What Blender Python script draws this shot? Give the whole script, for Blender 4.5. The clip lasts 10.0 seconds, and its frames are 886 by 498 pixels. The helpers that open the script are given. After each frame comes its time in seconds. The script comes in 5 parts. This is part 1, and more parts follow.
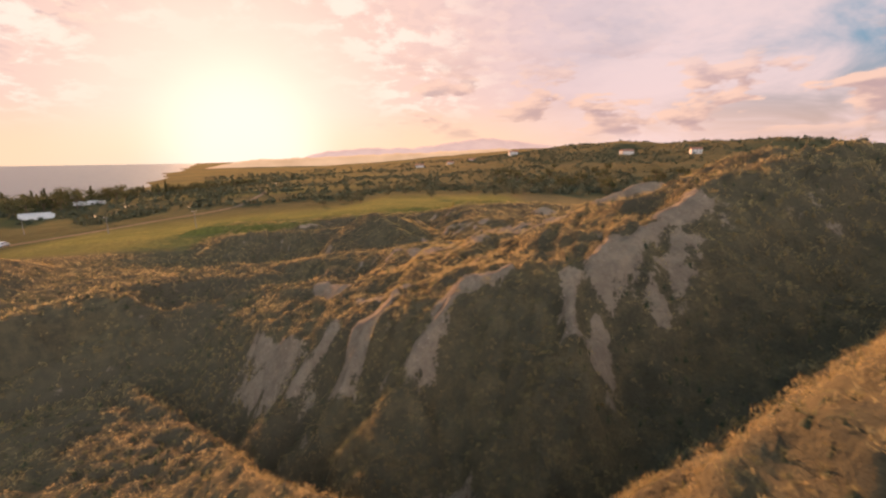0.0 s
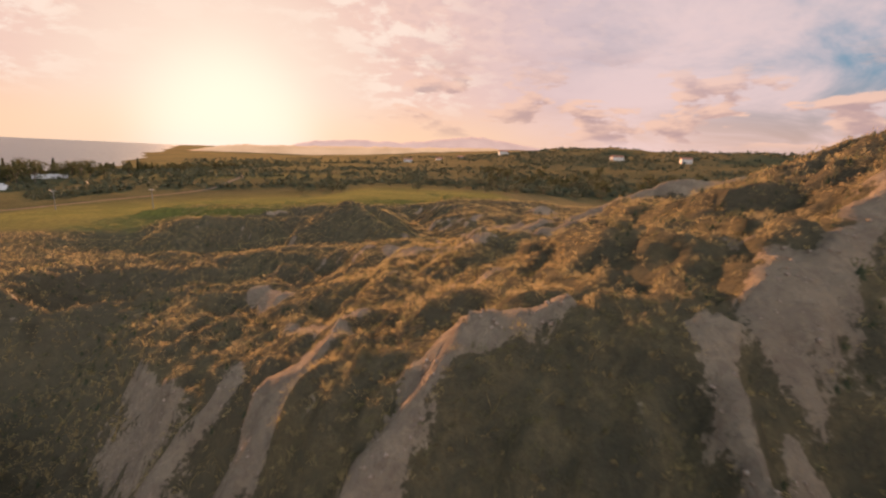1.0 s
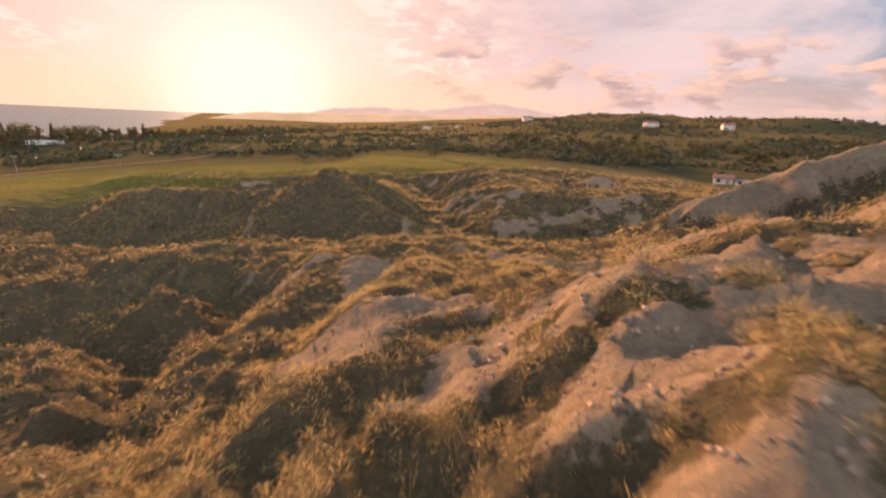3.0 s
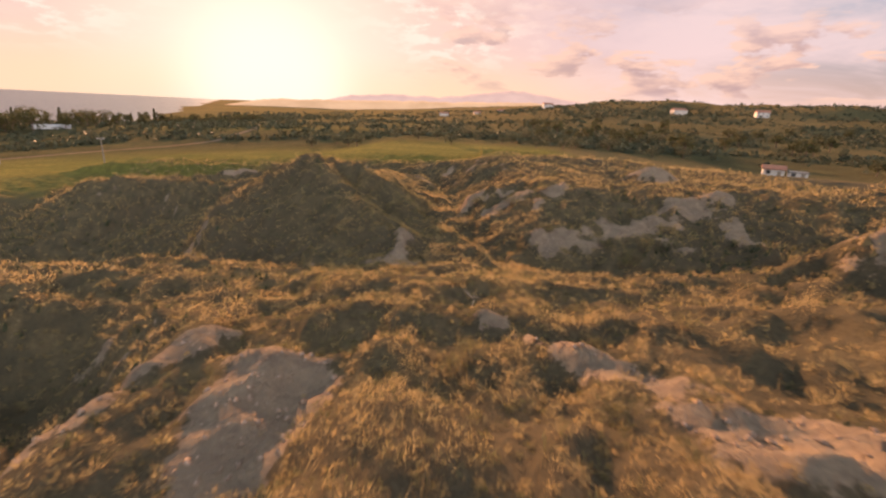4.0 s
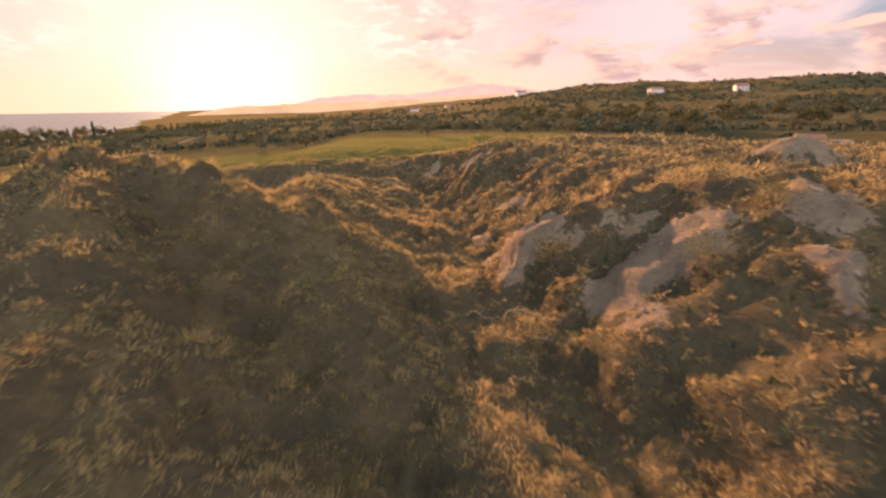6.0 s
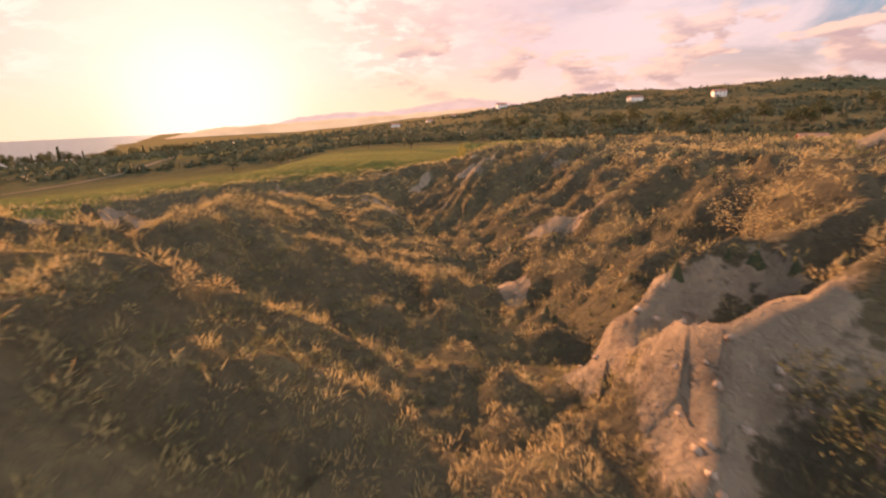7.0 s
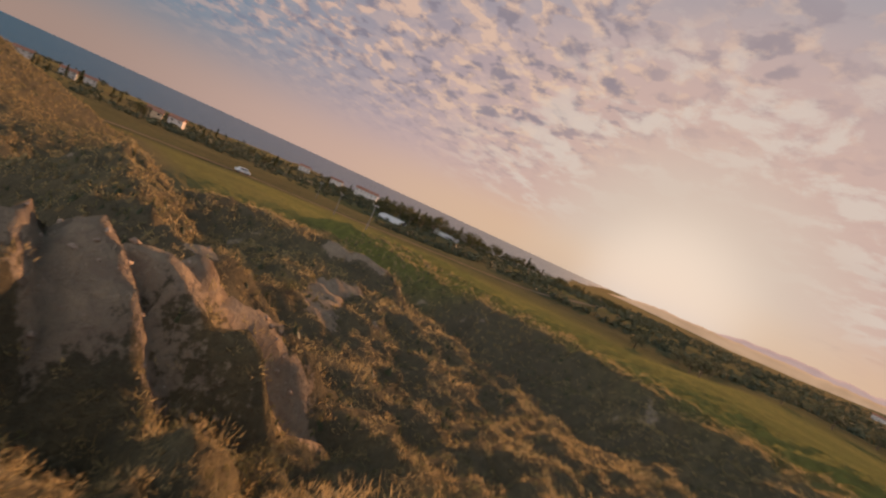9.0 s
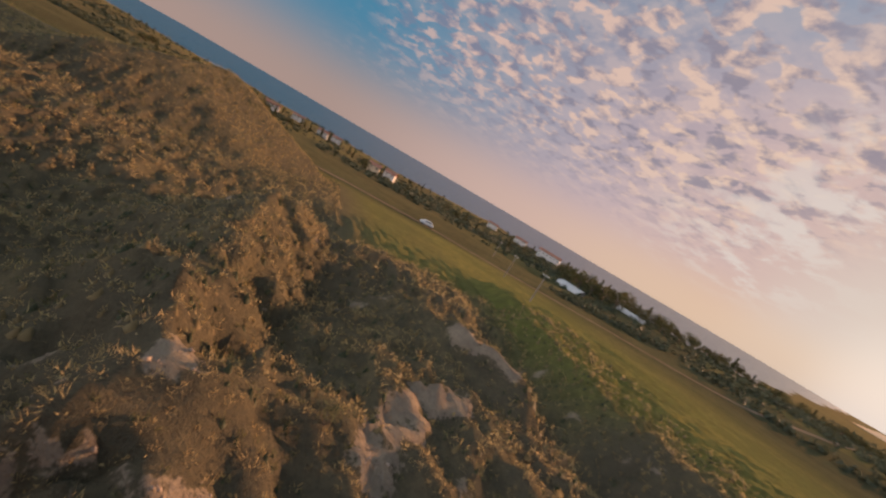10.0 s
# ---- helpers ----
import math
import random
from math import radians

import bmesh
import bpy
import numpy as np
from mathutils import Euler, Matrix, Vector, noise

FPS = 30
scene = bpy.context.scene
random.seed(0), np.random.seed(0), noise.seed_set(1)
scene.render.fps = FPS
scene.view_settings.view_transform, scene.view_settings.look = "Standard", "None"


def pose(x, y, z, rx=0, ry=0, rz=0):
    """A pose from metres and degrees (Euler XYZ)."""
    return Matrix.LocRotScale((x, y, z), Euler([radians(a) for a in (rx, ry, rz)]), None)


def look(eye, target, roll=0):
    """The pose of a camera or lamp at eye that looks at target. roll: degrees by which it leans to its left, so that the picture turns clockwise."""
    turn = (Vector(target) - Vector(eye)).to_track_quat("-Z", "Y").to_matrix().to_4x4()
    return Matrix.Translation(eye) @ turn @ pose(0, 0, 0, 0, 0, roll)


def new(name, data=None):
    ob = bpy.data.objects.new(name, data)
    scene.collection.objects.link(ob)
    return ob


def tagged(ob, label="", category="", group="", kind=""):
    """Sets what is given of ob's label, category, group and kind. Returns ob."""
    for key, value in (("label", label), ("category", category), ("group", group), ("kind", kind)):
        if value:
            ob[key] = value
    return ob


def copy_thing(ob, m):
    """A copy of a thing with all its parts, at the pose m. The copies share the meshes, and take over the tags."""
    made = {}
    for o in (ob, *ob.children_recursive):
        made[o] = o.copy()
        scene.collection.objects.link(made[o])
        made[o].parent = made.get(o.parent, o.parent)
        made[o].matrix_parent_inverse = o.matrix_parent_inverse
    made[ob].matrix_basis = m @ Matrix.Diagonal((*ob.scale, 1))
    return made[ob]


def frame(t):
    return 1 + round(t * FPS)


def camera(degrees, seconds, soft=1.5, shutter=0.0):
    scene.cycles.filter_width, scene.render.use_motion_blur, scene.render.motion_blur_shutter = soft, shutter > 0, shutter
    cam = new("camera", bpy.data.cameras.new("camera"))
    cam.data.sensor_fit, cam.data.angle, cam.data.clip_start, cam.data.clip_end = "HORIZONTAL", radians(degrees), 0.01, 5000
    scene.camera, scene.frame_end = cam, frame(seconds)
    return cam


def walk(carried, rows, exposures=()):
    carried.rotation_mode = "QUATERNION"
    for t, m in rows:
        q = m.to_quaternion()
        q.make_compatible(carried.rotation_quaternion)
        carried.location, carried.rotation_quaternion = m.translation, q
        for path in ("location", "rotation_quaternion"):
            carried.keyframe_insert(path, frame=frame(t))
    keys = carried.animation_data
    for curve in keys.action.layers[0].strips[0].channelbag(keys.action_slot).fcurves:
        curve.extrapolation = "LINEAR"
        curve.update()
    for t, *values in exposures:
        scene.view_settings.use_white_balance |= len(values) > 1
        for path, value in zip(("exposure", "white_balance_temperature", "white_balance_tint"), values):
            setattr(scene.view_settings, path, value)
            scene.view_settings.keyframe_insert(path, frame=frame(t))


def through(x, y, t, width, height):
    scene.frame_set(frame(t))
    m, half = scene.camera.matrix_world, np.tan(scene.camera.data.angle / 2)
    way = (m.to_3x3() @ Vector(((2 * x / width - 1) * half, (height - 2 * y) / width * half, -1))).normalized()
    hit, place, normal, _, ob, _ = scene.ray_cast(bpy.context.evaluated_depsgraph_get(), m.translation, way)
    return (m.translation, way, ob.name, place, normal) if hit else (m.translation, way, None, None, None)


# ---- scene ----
EXPOSURES = ((0, 1.66, 6550, 14), (0.5, 1.50, 6550, 14), (1.2, 1.50, 6550, 14), (2.0, 1.60, 6550, 15), (5.0, 1.76, 6700, 17), (6.4, 1.92, 6800, 19), (7.2, 1.78, 6650, 17), (8.0, 1.36, 6450, 12), (9.0, 0.96, 6350, 11), (9.5, 1.0, 6150, 10), (10, 1.10, 6000, 10))
cam = camera(88.70, 10.0, 2.3, 0.18)
PATH = [
    (0, look((0.118, -0.286, -0.058), (0.145, 9.502, -2.109), -0.90)),
    (0.5, look((0.049, 5.872, -1.439), (0.410, 15.716, -3.162), 1.51)),
    (1, look((0.095, 11.771, -2.311), (0.477, 21.539, -4.418), 2.58)),
    (1.5, look((0.209, 17.523, -3.076), (0.483, 27.236, -5.440), 2.50)),
    (2, look((0.351, 23.224, -3.702), (0.572, 32.869, -6.334), 2.16)),
    (2.5, look((0.495, 28.938, -4.327), (0.623, 38.551, -7.078), 2.32)),
    (2.7, look((0.536, 31.180, -4.571), (0.608, 40.795, -7.319), 2.42)),
    (3.8, look((0.609, 44.817, -6.096), (0.338, 54.362, -9.066), 2.68)),
    (4, look((0.530, 47.516, -6.446), (0.183, 57.041, -9.473), 2.71)),
    (4.5, look((0.170, 53.842, -7.385), (-0.318, 63.346, -10.456), 2.48)),
    (5, look((-0.429, 60.133, -8.528), (-0.822, 69.670, -11.508), 2.37)),
    (5.2, look((-0.686, 62.490, -8.904), (-0.996, 72.029, -11.890), 1.92)),
    (6.3, look((-1.728, 76.283, -10.295), (-1.463, 85.783, -13.405), -2.20)),
    (6.5, look((-1.907, 78.040, -10.618), (-1.495, 87.555, -13.668), -2.45)),
    (7, look((-2.060, 82.336, -11.390), (-1.659, 91.928, -14.190), -2.65)),
    (7.5, look((-2.065, 86.621, -12.022), (-2.836, 96.355, -14.177), 1.21)),
    (8, look((-2.285, 91.059, -12.345), (-5.298, 100.493, -13.731), 9.84)),
    (8.5, look((-4.004, 96.632, -12.155), (-9.694, 104.793, -13.162), 20.13)),
    (9, look((-6.971, 101.139, -12.132), (-14.410, 107.773, -12.943), 24.78)),
    (9.5, look((-9.474, 104.185, -11.172), (-18.052, 109.232, -12.145), 28.96)),
    (10, look((-12.991, 106.350, -10.454), (-22.388, 109.434, -11.936), 30.29)),
]
walk(cam, PATH, EXPOSURES)

# ---- light ----
SUN_AZIMUTH, SUN_HEIGHT = -22.8, 7.4
scene.view_settings.exposure = 0.0


def node(tree, kind, **sets):
    n = tree.nodes.new(kind)
    for key, value in sets.items():
        if key == "op":
            n.operation = value
        elif key == "blend":
            n.data_type, n.blend_type = "RGBA", value
    return n


def link(tree, a, b):
    tree.links.new(a, b)


def maths(tree, op, a, b=None, c=None, clamp=False):
    n = node(tree, "ShaderNodeMath", op=op)
    n.use_clamp = clamp
    for k, v in enumerate((a, b, c)):
        if v is None:
            continue
        if isinstance(v, (int, float)):
            n.inputs[k].default_value = v
        else:
            link(tree, v, n.inputs[k])
    return n.outputs[0]


def spread(tree, v, a, b, c=0.0, d=1.0):
    n = tree.nodes.new("ShaderNodeMapRange")
    n.interpolation_type = "SMOOTHSTEP"
    link(tree, v, n.inputs[0])
    for k, q in zip((1, 2, 3, 4), (a, b, c, d)):
        n.inputs[k].default_value = q
    return n.outputs[0]


def blend(tree, f, a, b, kind="MIX"):
    n = node(tree, "ShaderNodeMix", blend=kind)
    for k, v in ((0, f), (6, a), (7, b)):
        if isinstance(v, (int, float)):
            n.inputs[k].default_value = v
        elif isinstance(v, tuple):
            n.inputs[k].default_value = (*v, 1)
        else:
            link(tree, v, n.inputs[k])
    return n.outputs[2]


def grain(tree, coords, scale, detail=4.0, rough=0.55, distort=0.0):
    n = tree.nodes.new("ShaderNodeTexNoise")
    n.inputs["Scale"].default_value, n.inputs["Detail"].default_value = scale, detail
    n.inputs["Roughness"].default_value, n.inputs["Distortion"].default_value = rough, distort
    if coords is not None:
        link(tree, coords, n.inputs["Vector"])
    return n.outputs["Fac"]


def make_world():
    world = bpy.data.worlds.new("evening_sky")
    scene.world = world
    world.use_nodes = True
    t = world.node_tree
    t.nodes.clear()
    out, back = t.nodes.new("ShaderNodeOutputWorld"), t.nodes.new("ShaderNodeBackground")
    link(t, back.outputs[0], out.inputs[0])
    sky = t.nodes.new("ShaderNodeTexSky")
    sky.sky_type, sky.sun_disc = "NISHITA", False
    sky.sun_elevation, sky.sun_rotation = radians(SUN_HEIGHT), radians(SUN_AZIMUTH)
    sky.air_density, sky.dust_density, sky.ozone_density = 1.2, 2.5, 1.5
    coord = t.nodes.new("ShaderNodeTexCoord").outputs["Generated"]
    sep = t.nodes.new("ShaderNodeSeparateXYZ")
    link(t, coord, sep.inputs[0])
    up = sep.outputs[2]
    # angle from the sun
    sunward = t.nodes.new("ShaderNodeVectorMath")
    sunward.operation = "DOT_PRODUCT"
    a, e = radians(SUN_AZIMUTH), radians(1.0)
    link(t, coord, sunward.inputs[0])
    sunward.inputs[1].default_value = (math.sin(a) * math.cos(e), math.cos(a) * math.cos(e), math.sin(e))
    c = sunward.outputs["Value"]
    wide, mid, core = spread(t, c, 0.30, 1.0), spread(t, c, 0.76, 0.99), spread(t, c, 0.93, 0.992)
    # clear sky: teal high up, rose and cream low down and towards the sun
    low = spread(t, up, 0.19, 0.0)
    clear = blend(t, low, (0.10, 0.29, 0.42), (0.54, 0.37, 0.30))
    clear = blend(t, wide, clear, blend(t, spread(t, up, 0.28, 0.6), (0.80, 0.57, 0.55), (0.46, 0.47, 0.53)))
    clear = blend(t, mid, clear, (0.86, 0.60, 0.50))
    rim = maths(t, "MULTIPLY", spread(t, up, 0.13, 0.0), wide)
    clear = blend(t, maths(t, "MULTIPLY", rim, 0.8), clear, (0.94, 0.61, 0.41))
    # decks of cloud, drawn out towards the horizon
    flat = maths(t, "ADD", maths(t, "MAXIMUM", up, 0.0), 0.24)
    plane = t.nodes.new("ShaderNodeCombineXYZ")
    link(t, maths(t, "DIVIDE", sep.outputs[0], flat), plane.inputs[0])
    link(t, maths(t, "DIVIDE", sep.outputs[1], flat), plane.inputs[1])
    deck = plane.outputs[0]
    veil = spread(t, grain(t, deck, 0.6, 6, 0.62, 0.4), 0.42, 0.60)
    fleece = spread(t, grain(t, deck, 13.0, 2.5, 0.5, 0.4), 0.42, 0.56)
    field = spread(t, grain(t, deck, 0.7, 4, 0.6, 0.5), 0.34, 0.50)
    patches = maths(t, "MULTIPLY", field, fleece)
    high = spread(t, up, 0.06, 0.24)
    west = spread(t, sep.outputs[0], -0.10, -0.50)
    cover = maths(t, "MULTIPLY", maths(t, "MAXIMUM", maths(t, "MULTIPLY", veil, 0.3), maths(t, "MULTIPLY", patches, 0.95)), high)
    cover = maths(t, "MULTIPLY", cover, maths(t, "MULTIPLY", maths(t, "MULTIPLY", maths(t, "ADD", maths(t, "MULTIPLY", west, 0.85), 0.15), spread(t, c, 0.18, 0.55)), spread(t, c, 0.985, 0.90)))
    lit = blend(t, wide, (0.86, 0.56, 0.46), (1.06, 0.73, 0.53))
    shaded = blend(t, wide, (0.26, 0.27, 0.36), (0.42, 0.34, 0.37))
    puff = blend(t, spread(t, grain(t, deck, 9.0, 5, 0.6, 0.2), 0.40, 0.60), shaded, lit)
    clear = blend(t, cover, clear, puff)
    # a bright rift round the hidden sun
    rift = maths(t, "MULTIPLY", spread(t, grain(t, deck, 4.5, 6, 0.65, 0.2), 0.47, 0.60), maths(t, "MULTIPLY", spread(t, c, 0.82, 0.95), spread(t, up, 0.04, 0.12)))
    clear = blend(t, maths(t, "MULTIPLY", rift, 0.9), clear, (0.96, 0.80, 0.68))
    # thin high cloud over the land
    east = maths(t, "MULTIPLY", spread(t, sep.outputs[0], 0.05, 0.45), spread(t, grain(t, deck, 1.3, 5, 0.6, 0.5), 0.30, 0.62))
    clear = blend(t, maths(t, "MULTIPLY", east, 0.8), clear, (0.86, 0.65, 0.62))
    # low banks of cumulus over the hills on the right
    stretch = t.nodes.new("ShaderNodeVectorMath")
    stretch.operation = "MULTIPLY"
    link(t, coord, stretch.inputs[0])
    stretch.inputs[1].default_value = (6.8, 6.8, 21.0)
    heap = spread(t, grain(t, stretch.outputs[0], 1.0, 5, 0.55, 0.2), 0.505, 0.565)
    band = maths(t, "MULTIPLY", spread(t, up, 0.02, 0.045), spread(t, up, 0.22, 0.10))
    heap = maths(t, "MULTIPLY", maths(t, "MULTIPLY", heap, band), spread(t, sep.outputs[0], -0.35, 0.0))
    lift = t.nodes.new("ShaderNodeVectorMath")
    lift.operation = "ADD"
    link(t, stretch.outputs[0], lift.inputs[0])
    lift.inputs[1].default_value = (-0.12, 0.0, 0.26)
    under = spread(t, grain(t, lift.outputs[0], 1.0, 5, 0.55, 0.2), 0.48, 0.64)
    clear = blend(t, maths(t, "MULTIPLY", heap, 0.92), clear, blend(t, under, (0.88, 0.58, 0.45), (0.50, 0.34, 0.33)))
    # the sun's own glow behind the cloud
    clear = blend(t, maths(t, "MULTIPLY", core, 0.85), clear, (0.88, 0.68, 0.56))
    clear = blend(t, spread(t, c, 0.945, 1.003), clear, (0.90, 0.74, 0.62))
    flare = maths(t, "MULTIPLY", spread(t, up, 0.11, 0.0), spread(t, c, 0.72, 0.97))
    clear = blend(t, maths(t, "MULTIPLY", flare, 0.65), clear, (1.0, 0.70, 0.46))
    clear = blend(t, maths(t, "POWER", spread(t, c, 0.970, 1.0), 2.5), clear, (1.10, 0.91, 0.76))
    whole = blend(t, 0.0025, clear, sky.outputs[0], "ADD")
    # opposite sky, never in view, brightened as an added fill for the shadows
    shadow_fill = spread(t, c, -0.1, -0.75)
    whole = blend(t, shadow_fill, whole, (1.9, 1.85, 1.92))
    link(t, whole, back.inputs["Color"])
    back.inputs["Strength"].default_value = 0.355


make_world()
lamp = bpy.data.lights.new("sun", "SUN")
lamp.energy, lamp.angle, lamp.color = 5.0, radians(1.2), (1.0, 0.525, 0.265)
sun = new("sun", lamp)
sun.matrix_world = look((0, 0, 60), (math.sin(radians(SUN_AZIMUTH + 180)) * 60, math.cos(radians(SUN_AZIMUTH + 180)) * 60, 60 - 60 * math.tan(radians(SUN_HEIGHT))))


# ---- the lie of the land ----
def hash01(ix, iy, seed):
    """A repeatable value from 0 to 1 for each whole-numbered place."""
    h = (ix.astype(np.int64) * 374761393 + iy.astype(np.int64) * 668265263 + seed * 974634777) & 0xFFFFFFFF
    h = ((h ^ (h >> 13)) * 1274126177) & 0xFFFFFFFF
    h = ((h ^ (h >> 16)) * 2246822519) & 0xFFFFFFFF
    return ((h ^ (h >> 15)) & 0xFFFFFF) / float(0xFFFFFF)


def vnoise(x, y, seed=0):
    """Smooth noise from -1 to 1, one hill a unit."""
    ix, iy = np.floor(x), np.floor(y)
    fx, fy = x - ix, y - iy
    fx, fy = fx * fx * fx * (fx * (fx * 6 - 15) + 10), fy * fy * fy * (fy * (fy * 6 - 15) + 10)
    a, b = hash01(ix, iy, seed), hash01(ix + 1, iy, seed)
    c, d = hash01(ix, iy + 1, seed), hash01(ix + 1, iy + 1, seed)
    return 2 * ((a + (b - a) * fx) * (1 - fy) + (c + (d - c) * fx) * fy) - 1


def fbm(x, y, octaves=4, seed=0, ridged=False):
    total, size, norm = 0.0, 1.0, 0.0
    for k in range(octaves):
        v = vnoise(x / size * 1.0 + 17.3 * k, y / size - 9.1 * k, seed + k)
        total, norm = total + size * (1 - 2 * np.abs(v) if ridged else v), norm + size
        size *= 0.5
    return total / norm


def smooth(a, b, v):
    u = np.clip((v - a) / (b - a), 0, 1)
    return u * u * (3 - 2 * u)


def along(x, y, line):
    """Distance from a polyline, the height along it and the place along it in metres."""
    best, high, run, sofar = np.full(x.shape, 1e9), np.zeros(x.shape), np.zeros(x.shape), 0.0
    for (x0, y0, z0), (x1, y1, z1) in zip(line, line[1:]):
        dx, dy = x1 - x0, y1 - y0
        n = math.hypot(dx, dy)
        u = np.clip(((x - x0) * dx + (y - y0) * dy) / (n * n), 0, 1)
        d = np.hypot(x - x0 - u * dx, y - y0 - u * dy)
        near = d < best
        best, high, run = np.where(near, d, best), np.where(near, z0 + u * (z1 - z0), high), np.where(near, sofar + u * n, run)
        sofar += n
    return best, high, run


def swell(z, x, y, line, width, hard=2.0):
    """Pulls the ground to the heights of a line, softly, over a width."""
    d, high, _ = along(x, y, line)
    w = 1 / (1 + (d / width) ** (2 * hard))
    return z + (high - z) * w


def ridge(z, x, y, line, slope, rounding=0.6, reach=30.0, flute=0.3):
    """A crest with even flanks that rises out of the ground."""
    d, high, run = along(x, y, line)
    cut = 0.5 + 0.5 * vnoise(run * 0.55 + 0.15 * d + 3 * len(line), d * 0.12 + line[0][0], 5) + 0.35 * vnoise(run * 1.7 + 0.3 * d, d * 0.2, 6)
    tent = high - slope * (np.sqrt(d * d + rounding * rounding) - rounding) - flute * cut * np.minimum(d, 2.5)
    k = 0.7
    up = 0.5 * (z + tent + np.sqrt((z - tent) ** 2 + k * k)) - 0.5 * k * np.exp(-np.abs(z - tent))
    return np.where(d < reach, np.maximum(up, z) * smooth(reach, reach * 0.7, d) + z * (1 - smooth(reach, reach * 0.7, d)), z)


def gully(z, x, y, line, slope, rounding=0.8, reach=30.0):
    """A ravine with even flanks cut into the ground."""
    return -ridge(-z, x, y, [(a, b, -c) for a, b, c in line], slope, rounding, reach)


CLIFF = [(34, 36, 0.4), (27, 32.5, -0.1), (20.3, 29, -0.9), (14.3, 25, -2.6), (9.6, 22.4, -4.2), (6.4, 21.4, -5.1), (4.2, 22.2, -5.6), (1.4, 22.8, -6.5), (-1.0, 23.6, -7.6), (-3.2, 26.6, -8.8), (-6.9, 28.4, -10.9), (-12.9, 36, -12.9), (-22.5, 49.2, -16.3), (-29.5, 50.5, -16.0), (-35, 48, -17), (-40, 44, -20)]
RAVINE = [(34, 22, -5), (20, 18, -7.5), (10, 15, -10.8), (2, 12.6, -13.8), (-6, 18.6, -16.8), (-15, 28, -19.6), (-28, 39, -22), (-42, 36, -25), (-52, 35, -27)]
BROOK = [(7, 70.5, -15.2), (4.4, 72.6, -15.4), (2.2, 75.8, -15.3), (0.8, 80, -15.3), (-0.3, 86, -15.0), (0.2, 95.5, -16.9), (-0.8, 100.5, -17.4), (-1.6, 110, -18.4), (-2.6, 118, -18.9), (-7, 123, -20), (-17, 126, -21.3), (-28, 128, -22), (-48, 129, -23.5)]
FORMS = [
    # tableland behind the scarp, from the high ground to the low
    [(25, 34, 0.0), (26, 40, -1.9), (26, 47, -3.6), (30, 54, -4.6)],
    [(17.4, 31.2, -2.0), (14.7, 31.4, -3.2), (12.6, 36.5, -4.7), (15, 43, -5.0), (18, 49, -5.6)],
    [(8.5, 25.1, -4.1), (7.6, 27.3, -4.4), (6.2, 35.9, -6.5), (8.4, 38, -6.2), (8.8, 41, -6.4), (11, 47, -7.3), (12, 54, -9.4)],
    [(3.6, 26, -6.0), (2.6, 28.2, -6.5), (1.9, 33.4, -7.6), (5.2, 36.6, -6.8), (5.0, 42.6, -7.4), (3.1, 46.3, -8.9), (5.6, 55, -11.1)],
    [(1.8, 26.4, -6.9), (0, 29.6, -7.8), (-1.8, 39, -9.3), (0.4, 47.2, -10.0), (-0.5, 54.5, -11.0), (0.8, 58.2, -11.6)],
    [(-2.5, 29, -9.2), (-4.6, 35.1, -10.2), (-3.8, 37.8, -10.3), (-5.4, 48.2, -12.2), (-2.9, 54.8, -11.9), (-2.9, 57.5, -11.7)],
    [(-6.6, 31, -11.0), (-11.5, 36.7, -11.7), (-7.9, 39.6, -11.8), (-16.1, 48.8, -14.1), (-18.7, 52.9, -15.0), (-26.6, 60.5, -16.5), (-30.6, 67.3, -17.2)],
    # the grassy dome and the hollow behind it
    [(-13.7, 67.4, -14.6), (-8.4, 66.8, -14.0), (-3.4, 61.8, -12.2), (-1, 60.8, -11.9), (3.3, 61.8, -12.1), (7.4, 65, -12.8), (11, 64, -12.8), (16, 61, -11.0)],
    [(-9, 69.4, -14.9), (-3.2, 66.4, -13.7), (1, 66.6, -13.4), (4.4, 67.8, -13.7)],
    [(-4, 69.5, -14.4), (0.6, 70.4, -14.4), (4.6, 70.0, -15.0), (9, 70.5, -15.4), (14, 71, -15.4), (20, 71.5, -14.8)],
    [(-7, 70, -15.6), (-13, 74.5, -17.6), (-21, 80, -19.8), (-32, 86, -23), (-45, 90, -26)],
    # tableland on the right of the brook
    [(15.9, 72.6, -14.2), (24, 75, -13.0), (33, 80, -12.4)],
    [(9.2, 85.6, -12.2), (10.4, 97.1, -13.1), (9, 104, -13.6), (7.2, 110.4, -13.6), (9, 118, -14)],
    [(20, 85.5, -12.3), (18.5, 99.5, -14.3), (20.5, 106, -14.6), (19, 110, -14.1), (16, 120, -14.4)],
    [(32, 92, -13.2), (34, 108, -14.8), (30, 122, -15.2)],
    # foot of the pointed hill on the left
    [(-14, 77, -16.6), (-20, 83, -18.6), (-27, 91, -20.2), (-26, 96.7, -19.6), (-34, 99.6, -21), (-47, 100.5, -24.2), (-64, 103.5, -25)],
    [(-3.6, 76, -14.8), (-2.6, 82, -15.2), (-2.0, 88.8, -15.2), (-3.1, 97.9, -16.3), (-3.6, 104, -17.2)],
    [(-49, 109, -20.4), (-52, 116, -20), (-40, 124, -19.6), (-29, 114.6, -18.6), (-25.6, 113.6, -18.5)],
]


def weave(z, x, y, forms):
    """Ground drawn between the lines of its landforms, which gives way to the broad lie of the land far from all of them."""
    total, weight = z * 14.0 ** -2.6, np.full(x.shape, 14.0 ** -2.6)
    for line in forms:
        d, high, _ = along(x, y, line)
        w = (d * d + 0.5) ** -1.3
        total, weight = total + w * high, weight + w
    return total / weight


